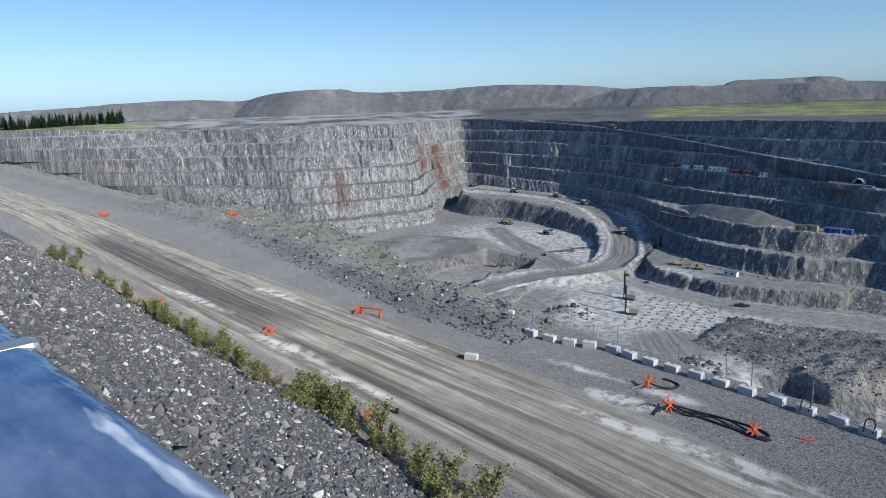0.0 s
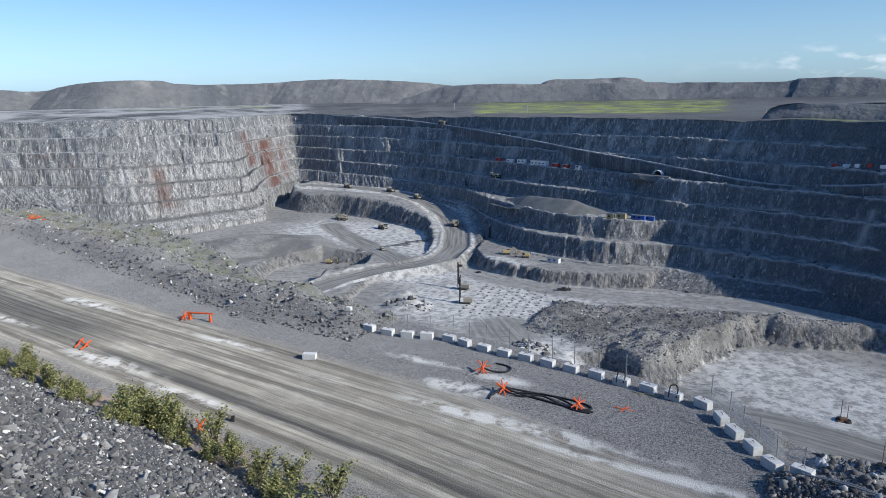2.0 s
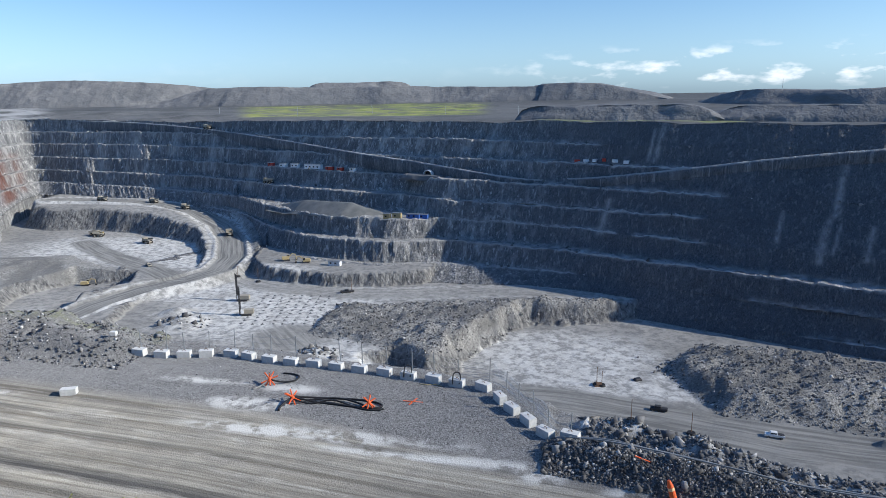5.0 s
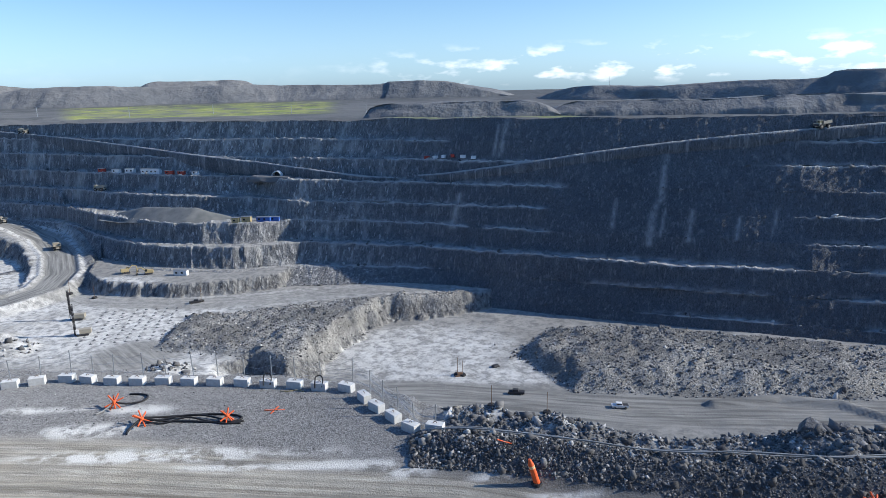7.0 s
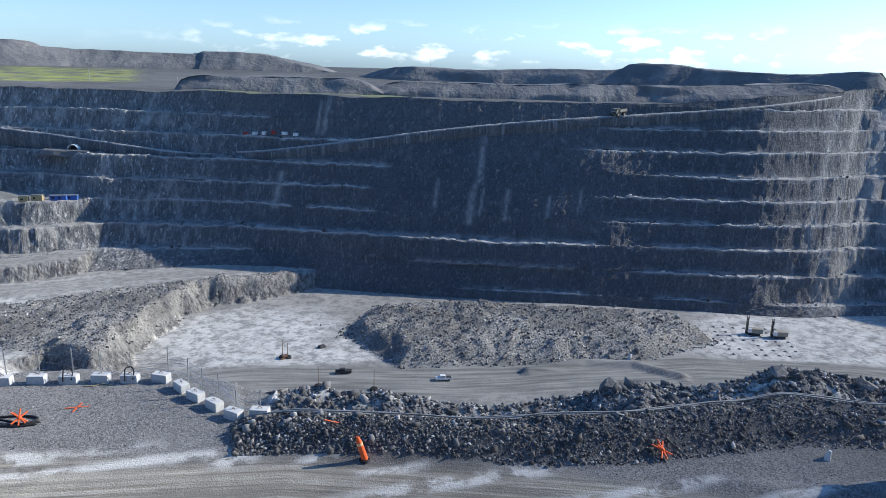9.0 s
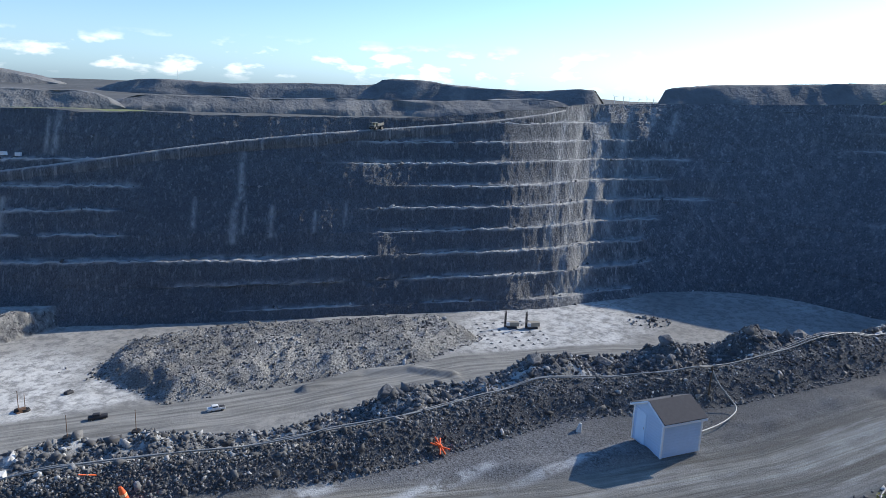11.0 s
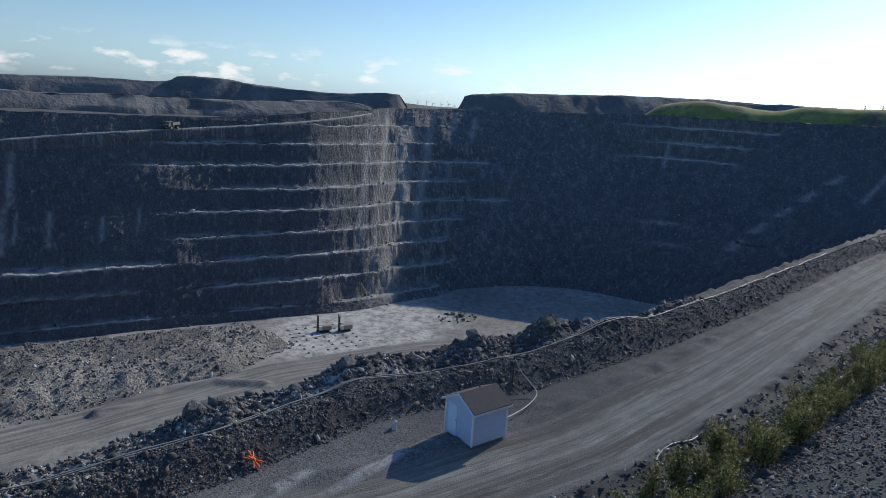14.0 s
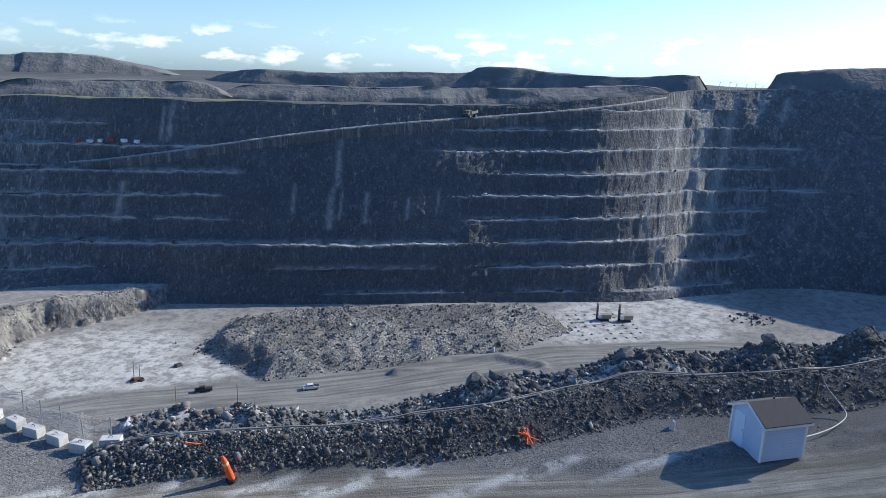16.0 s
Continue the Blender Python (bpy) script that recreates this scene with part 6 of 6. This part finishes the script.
def drill_rig_proto(m, label, mast):
    root = thing("drill_rig", label, "drill rig", m, "drill rigs")
    for y in (-1.3, 1.3):
        b = bmesh.new()
        add_box(b, (4.6, .7, 1.0), pose(0, y, 0), .3)
        part("track", b, M_DARK, root)
    b = bmesh.new()
    add_box(b, (5.2, 2.6, 1.9), pose(-.6, 0, 1.0), .12)
    part("deck_house", b, M_DUSTY, root)
    b = bmesh.new()
    add_box(b, (1.4, 1.4, 1.7), pose(1.8, .9, 1.2), .08, .92)
    part("cab", b, M_WHITE, root)
    b = bmesh.new()
    for x, y in ((2.5, -.45), (3.2, -.45), (2.5, .15), (3.2, .15)):
        add_rod(b, (x, y, .2), (x, y, mast), .09, .09, 5)
    n = int(mast / 1.2)
    for i in range(n):
        z0, z1 = .5 + i * 1.2, .5 + (i + 1) * 1.2
        add_rod(b, (2.5, -.45, z0), (3.2, -.45, z1), .05, .05, 4)
        add_rod(b, (3.2, -.45, z0), (3.2, .15, z1), .05, .05, 4)
        add_rod(b, (2.5, .15, z1), (3.2, .15, z0), .05, .05, 4)
    add_rod(b, (2.85, -.15, 0), (2.85, -.15, mast - 1), .18, .18, 6)
    part("mast", b, M_DARK, root)
    return root


rig = drill_rig_proto(on_floor(-150, 268, 200), "tall dark drill rig standing on the pale drill pad", 14)
copy_thing(rig, on_floor(-163, 289, 190))
small = drill_rig_proto(on_floor(194, 222, 150), "dark drill rig at the foot of the shaded wall", 8)
copy_thing(small, on_floor(202, 217, 160))


def drill_pads():
    """Rows of little cuttings cones round drilled holes."""
    pts = []
    rng = np.random.default_rng(3)
    for x0, y0, ux, uy, vx, vy, nu, nv in ((-146, 256, 4.4, .8, -1.0, 4.6, 8, 10), (172, 206, 4.2, -1.2, 1.6, 4.4, 7, 7)):
        for i in range(nu):
            for j in range(nv):
                if rng.random() < .9:
                    pts.append((x0 + ux * i + vx * j + rng.normal() * .25, y0 + uy * i + vy * j + rng.normal() * .25))
    x, y = np.array(pts).T
    z = floor_height(x, y)[0]
    bm = bmesh.new()
    for px, py, pz in zip(x, y, z):
        bmesh.ops.create_cone(bm, cap_ends=False, segments=9, radius1=.85, radius2=.2, depth=.4, matrix=Matrix.Translation((px, py, pz + .16)))
    ob = part("drill_cuttings", bm, M_CUT, None, "rows of small dark cones of drill cuttings", True)
    tagged(ob, "", "drill cuttings", kind="stuff")


M_CUT = plain("drill_cuttings_dust", (0.16, 0.16, 0.165), 0.95, 0, .4, 1)
drill_pads()


def pickup_proto(m, paint, label):
    root = thing("pickup_truck", label, "pickup truck", m, "pickup trucks")
    b = bmesh.new()
    add_box(b, (5.6, 1.95, .75), pose(0, 0, .5), .14)
    part("body", b, paint, root)
    b = bmesh.new()
    add_box(b, (2.3, 1.75, .75), pose(.35, 0, 1.22), .12, .82)
    c = part("cab", b, paint, root)
    for y in (-.86, .86):
        b = bmesh.new()
        add_box(b, (1.7, .05, .45), pose(.35, y * .93, 1.35), .02)
        part("side_window", b, M_GLASS, c)
    b = bmesh.new()
    add_box(b, (.05, 1.4, .5), pose(1.42, 0, 1.32, 0, -20, 0), .02)
    part("windscreen", b, M_GLASS, c)
    b = bmesh.new()
    add_box(b, (1.9, 1.6, .12), pose(-1.75, 0, 1.22), .02)
    part("load_bed", b, M_DARK, root)
    for x in (-1.75, 1.8):
        for y in (-.88, .88):
            wheel(root, x, y, .4, .28)
    return root


pickup_proto(on_floor(57, 206.5, 172), M_WHITE, "white pickup truck driving on the pit floor road")
pickup_proto(on_floor(24.3, 219.3, 170), M_DARK, "dark pickup truck on the pit floor road")
pickup_proto(on_floor(-118, 309.6, 20), M_DARK, "dark pickup truck parked by the rubble heap")
pickup_proto(on_floor(-246, 334, 140), M_DUSTY, "dusty pickup truck on the pale floor")


def lamp_mast(x, y, h, label):
    root = thing("marker_mast", label, "marker mast", on_floor(x, y, 0, .2), "marker masts")
    b = bmesh.new()
    bmesh.ops.create_cone(b, cap_ends=True, segments=16, radius1=1.5, radius2=1.2, depth=.8, matrix=Matrix.Translation((0, 0, .5)))
    part("tyre_base", b, M_BLACK, root)
    b = bmesh.new()
    add_rod(b, (0, 0, .5), (.1, .2, h), .12, .08, 6)
    part("pole", b, M_RUSTY, root)


for x, y, h in ((14.9, 210.1, 7.5), (32.6, 204.4, 7.5), (6, 236.5, 6), (4.2, 237, 7), (-172, 322, 8), (-186, 326, 8), (-116, 312, 7)):
    lamp_mast(x, y, h, "thin marker pole standing in an old tyre on the pit floor")
bm = bmesh.new()
add_box(bm, (3.5, 1.8, .5), None, .1)
add_box(bm, (2.0, 1.2, .9), pose(0, 0, .5), .1)
single("pump_skid", bm, M_RUSTY, on_floor(5, 236.2, 15), "rusty red pump skid on the pale floor", "pump")
bm = bmesh.new()
add_box(bm, (3.0, 2.0, 1.1), None, .35, .8)
single("dark_crate", bm, M_DARK, on_floor(19, 244, 30), "dark crate standing on the pale pit floor", "crate")


# ---- ledge buildings, portal, containers, stockpile ----
def cabin(x, y, z, size, turn, mat, label, name="site_cabin"):
    root = thing(name, label, "cabin" if name == "site_cabin" else "container", pose(x, y, on_rock(x, y, z) - .1, 0, 0, turn), "site cabins" if name == "site_cabin" else "containers")
    b = bmesh.new()
    add_box(b, size, None, .06)
    part("body", b, mat, root)
    b = bmesh.new()
    add_box(b, (size[0] + .3, size[1] + .3, .18), pose(0, 0, size[2]), .04)
    part("roof", b, M_STEEL, root)
    for i in range(max(1, int(size[0] / 3))):
        b = bmesh.new()
        add_box(b, (1.1, .08, .9), pose(-size[0] / 2 + 1.5 + 3 * i, -size[1] / 2 - .03, 1.1), .02)
        part("window", b, M_GLASS, root)


for at, w, h, mat, label in ((-23.0, 13, 3.2, M_WHITE, "long white site cabin on a wall ledge"), (-24.5, 6, 2.8, M_WHITE, "white site cabin on a wall ledge"), (-25.4, 5, 2.6, M_WHITE, "small white site cabin on a wall ledge"),
                             (-21.7, 5, 2.4, M_REDPAINT, "red site cabin on a wall ledge"), (-20.9, 4, 2.2, M_REDPAINT, "small red store cabin on a wall ledge"), (-19.9, 3.5, 2.2, M_WHITE, "small white store on a wall ledge"),
                             (-26.4, 4, 2.2, M_REDPAINT, "red store cabin on a rock ledge")):
    x, y, z = on_ledge(5, at, 2.5)
    cabin(x, y, z + 3, (w, 3, h), -12, mat, label)
for at, w, mat, label in ((-16.3, 5, M_YELLOW, "yellow machine container on a rock ledge"), (-17.2, 4, M_YELLOW, "yellow pump container on a rock ledge"), (-15.0, 7.5, M_BLUE, "blue shipping container on a rock ledge"), (-14.0, 5, M_BLUE, "short blue shipping container on a ledge")):
    x, y, z = on_ledge(3, at, 2.5)
    cabin(x, y, z + 4, (w, 2.5, 2.5 if mat is M_BLUE else 3.0), -3, mat, label, "container")
cabin(-134, 337, -60, (7, 2.4, 2.6), -8, M_WHITE, "white trailer parked on a rock platform", "container")
for i, at in enumerate((-1.2, -.4, .3, 1.0, 1.9, 2.8)):
    x, y, z = on_ledge(6, at, 2.0)
    b = bmesh.new()
    add_box(b, (3.0 - .3 * (i % 3), 2, 1.6), None, .15)
    single("supply_crate", b, M_WHITE if i % 3 else M_REDPAINT, pose(x, y, on_rock(x, y, z + 3) - .05, 0, 0, 30 * i), "pale supply crate standing on a wall ledge", "crate", "supply crates")


def portal():
    x, y, z = on_ledge(5, -13.7, 3.0)
    z += .6
    pad = bmesh.new()
    add_box(pad, (30, 16, 3.5), pose(x - 2, y + 4, z - 3.5, 0, 0, -15), .6, .86)
    bmesh.ops.subdivide_edges(pad, edges=pad.edges[:], cuts=5, use_grid_fill=True)
    for v in pad.verts:
        v.co += Vector((noise.noise(v.co * .35), noise.noise(v.co * .35 + Vector((9, 0, 0))), .25 * noise.noise(v.co * .5))) * 1.3
    tagged(part("rock_platform", pad, M_SPOIL, None, "grey rubble platform in front of a tunnel portal"), "", "rock platform", kind="structure")
    root = thing("tunnel_portal", "white steel arch of a tunnel portal", "tunnel portal", pose(x, y, z - .3, 0, 0, -15))
    b = bmesh.new()
    seg = 16
    rings = []
    for yy, r in ((0, 3.1), (0, 2.7), (9, 2.7), (9, 3.1)):
        rings.append([b.verts.new((r * math.cos(math.pi * k / seg), yy, r * math.sin(math.pi * k / seg))) for k in range(seg + 1)])
    for a, c in ((0, 1), (1, 2), (2, 3), (3, 0)):
        for k in range(seg):
            b.faces.new((rings[a][k], rings[a][k + 1], rings[c][k + 1], rings[c][k]))
    part("arch", b, M_WHITE, root)
    # dark panel put in for the unlit inside of the tunnel
    b = bmesh.new()
    add_box(b, (5.3, .3, 2.6), pose(0, 3, 0), .02)
    part("tunnel_dark_panel", b, M_DARK, root)


portal()


def stockpile():
    ends = [on_ledge(3, a, 14.0) for a in (-26.0, -24.5, -23.0, -21.5, -20.0, -18.5, -17.2)]
    line = spline(ends, 1.0)
    n = len(line)
    d = np.gradient(line[:, :2], axis=0)
    d /= np.linalg.norm(d, axis=1)[:, None]
    side = np.stack([-d[:, 1], d[:, 0]], 1)
    Y = np.linspace(-13, 13, 54)[:, None]
    X = np.linspace(0, 1, n)[None]
    ridge = np.interp(X, (0, .3, .72, 1), (.3, 6.0, 7.4, .3))
    crown = np.sqrt(Y * Y + 2.0)
    Z = np.maximum(ridge - crown * .6, -2.5) + .25 * fbm(X * n / 5, Y / 5 + 0 * X, 3, 9)
    P, Q = line[None, :, 0] + side[None, :, 0] * Y, line[None, :, 1] + side[None, :, 1] * Y
    z0 = BENCHES[3]
    k = Mat("fine_grey_ore", .95)
    m = k.done(k.mix(k.ramp(k.noise(.2, 5), ((.35, 0.), (.65, 1.))), (.14, .145, .14), (.2, .2, .19)), k.noise(1.5, 5), .5, .3)
    tagged(grid_mesh("stockpile", P, Q, Z + z0 + .4, m), "smooth grey stockpile of crushed ore on a ledge", "stockpile")


stockpile()


# ---- far things on the plateau ----
def conifer_proto(seed, h):
    rng = random.Random(seed)
    root = thing("spruce_tree", "dark green spruce tree at the edge of the wood", "tree", Matrix(), "spruce wood")
    b = bmesh.new()
    add_rod(b, (0, 0, -.5), (0, 0, h * .96), .22, .03, 6)
    part("trunk", b, M_BARK, root)
    b = bmesh.new()
    for i in range(230):
        t = rng.random() ** .8
        z = h * (.12 + .88 * t)
        r = (1 - t) * h * .24 + .25
        a = rng.uniform(0, 6.283)
        d = Vector((math.cos(a), math.sin(a), -.35)) * r * rng.uniform(.6, 1.15)
        side = Vector((-math.sin(a), math.cos(a), 0)) * (r * .3 + .08)
        p = Vector((0, 0, z))
        vs = [b.verts.new(q) for q in (p, p + d * .6 + side, p + d, p + d * .6 - side)]
        b.faces.new(vs)
    part("crown", b, M_NEEDLE, root)
    return root


def wood():
    rng = random.Random(12)
    protos = [conifer_proto(i, h) for i, h in enumerate((17, 20, 14))]
    n = 0
    spots = []
    for _ in range(240):
        az, d = rng.uniform(-84, -69.6), rng.uniform(870, 1010)
        x, y = d * math.sin(radians(az)), d * math.cos(radians(az))
        spots.append((x, y, on_rock(x, y, 60)))
    for x, y, z in spots:
        m = pose(x, y, z, 0, 0, rng.uniform(0, 360)) @ Matrix.Scale(rng.uniform(.75, 1.05), 4)
        if n < 3:
            protos[n].matrix_world = m
        else:
            copy_thing(rng.choice(protos), Matrix()).matrix_world = m
        n += 1
    for _ in range(34):
        az, d = rng.uniform(78.5, 89), rng.uniform(600, 630)
        x, y = d * math.sin(radians(az)), d * math.cos(radians(az))
        copy_thing(rng.choice(protos), Matrix()).matrix_world = pose(x, y, min(on_rock(x, y, 80), 42) - .3, 0, 0, rng.uniform(0, 360)) @ Matrix.Scale(rng.uniform(.25, .5), 4)


def grass_mound(label, crest, width, seed):
    pts = [(d * math.sin(radians(a)), d * math.cos(radians(a)), h) for a, d, h in crest]
    line = spline(pts, 5.0)
    u = np.linspace(-1, 1, 15)[:, None]
    r = np.hypot(line[:, 0], line[:, 1])[None]
    k = (r + u * width) / r
    P, Q = line[None, :, 0] * k, line[None, :, 1] * k
    Z = line[None, :, 2] * np.cos(u * 1.5) ** .7 + 1.6 * fbm(P / 14, Q / 14, 4, seed) - 2
    g = np.clip(.85 + .5 * fbm(P / 9, Q / 9, 3, seed + 1), 0, 1)
    tagged(grid_mesh("grassy_mound", P, Q, Z, M_PLATEAU, (("grass", g),)), label, "mound", "grassy mounds", "structure")


grass_mound("green grassy mound behind the pit rim", ((66, 590, 18), (68, 590, 31), (71, 590, 35), (75, 590, 31.5), (78, 590, 35), (82, 590, 36), (90, 590, 36)), 42, 3)
wood()


def mast(az, d, h, label, name, blades=False):
    x, y = d * math.sin(radians(az)), d * math.cos(radians(az))
    root = thing(name, label, "mast" if not blades else "wind turbine", pose(x, y, on_rock(x, y, 120) - .5, 0, 0, -az), "wind turbines" if blades else "masts")
    b = bmesh.new()
    add_rod(b, (0, 0, 0), (0, 0, h), .55 if blades else .22, .3 if blades else .12, 8)
    part("tower", b, M_WHITE if blades else M_STEEL, root)
    if blades:
        hub = bmesh.new()
        add_box(hub, (1.2, 3, 1.4), pose(0, 0, h - .3), .2)
        hub = part("nacelle", hub, M_WHITE, root)
        for i in range(3):
            b = bmesh.new()
            a = radians(120 * i + az * 9)
            add_rod(b, (0, -1.7, h + .4), (math.sin(a) * h * .45, -1.7, h + .4 + math.cos(a) * h * .45), .4, .08, 5)
            part("blade", b, M_WHITE, hub)


mast(13.7, 735, 11, "thin steel lattice mast on the spoil heap", "radio_mast")
for az, d, h in ((48.2, 1500, 14), (48.9, 1560, 16), (49.4, 1500, 14), (50.1, 1530, 14), (50.7, 1480, 16), (51.2, 1500, 13)):
    mast(az, d, h, "small white wind turbine on the horizon", "wind_turbine", True)
for az, d in ((-24, 610), (-18, 640), (-12, 600), (-30, 700), (-6, 560)):
    mast(az, d, 9, "thin power pole beyond the rim", "power_pole")


# ---- the lookout ----
def lookout():
    root = thing("lookout_deck", "timber lookout deck on posts with a gloss painted rail", "deck", Matrix())
    b = bmesh.new()
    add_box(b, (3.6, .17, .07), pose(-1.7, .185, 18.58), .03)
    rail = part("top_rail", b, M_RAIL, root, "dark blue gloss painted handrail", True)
    for x in (-1.22,):
        b = bmesh.new()
        add_box(b, (.05, .18, .078), pose(x, .185, 18.576), .012)
        part("rail_joint", b, M_STEEL, rail)
    for x in (-3.2, -1.6, 0):
        b = bmesh.new()
        add_box(b, (.06, .06, 1.05), pose(x, .185, 17.53), .008)
        part("baluster_post", b, M_RAIL, root)
    for i in range(14):
        b = bmesh.new()
        add_box(b, (3.7, .14, .04), pose(-1.7, .22 - .15 * i, 17.49), .006)
        part("deck_board", b, M_DECK, root)
    for x in (-3.2, 0):
        for y in (.1, -1.7):
            b = bmesh.new()
            z = ground_at(x, y) - .3
            add_box(b, (.18, .18, 17.45 - z), pose(x, y, z), .01)
            part("support_post", b, M_DECK, root)


lookout()
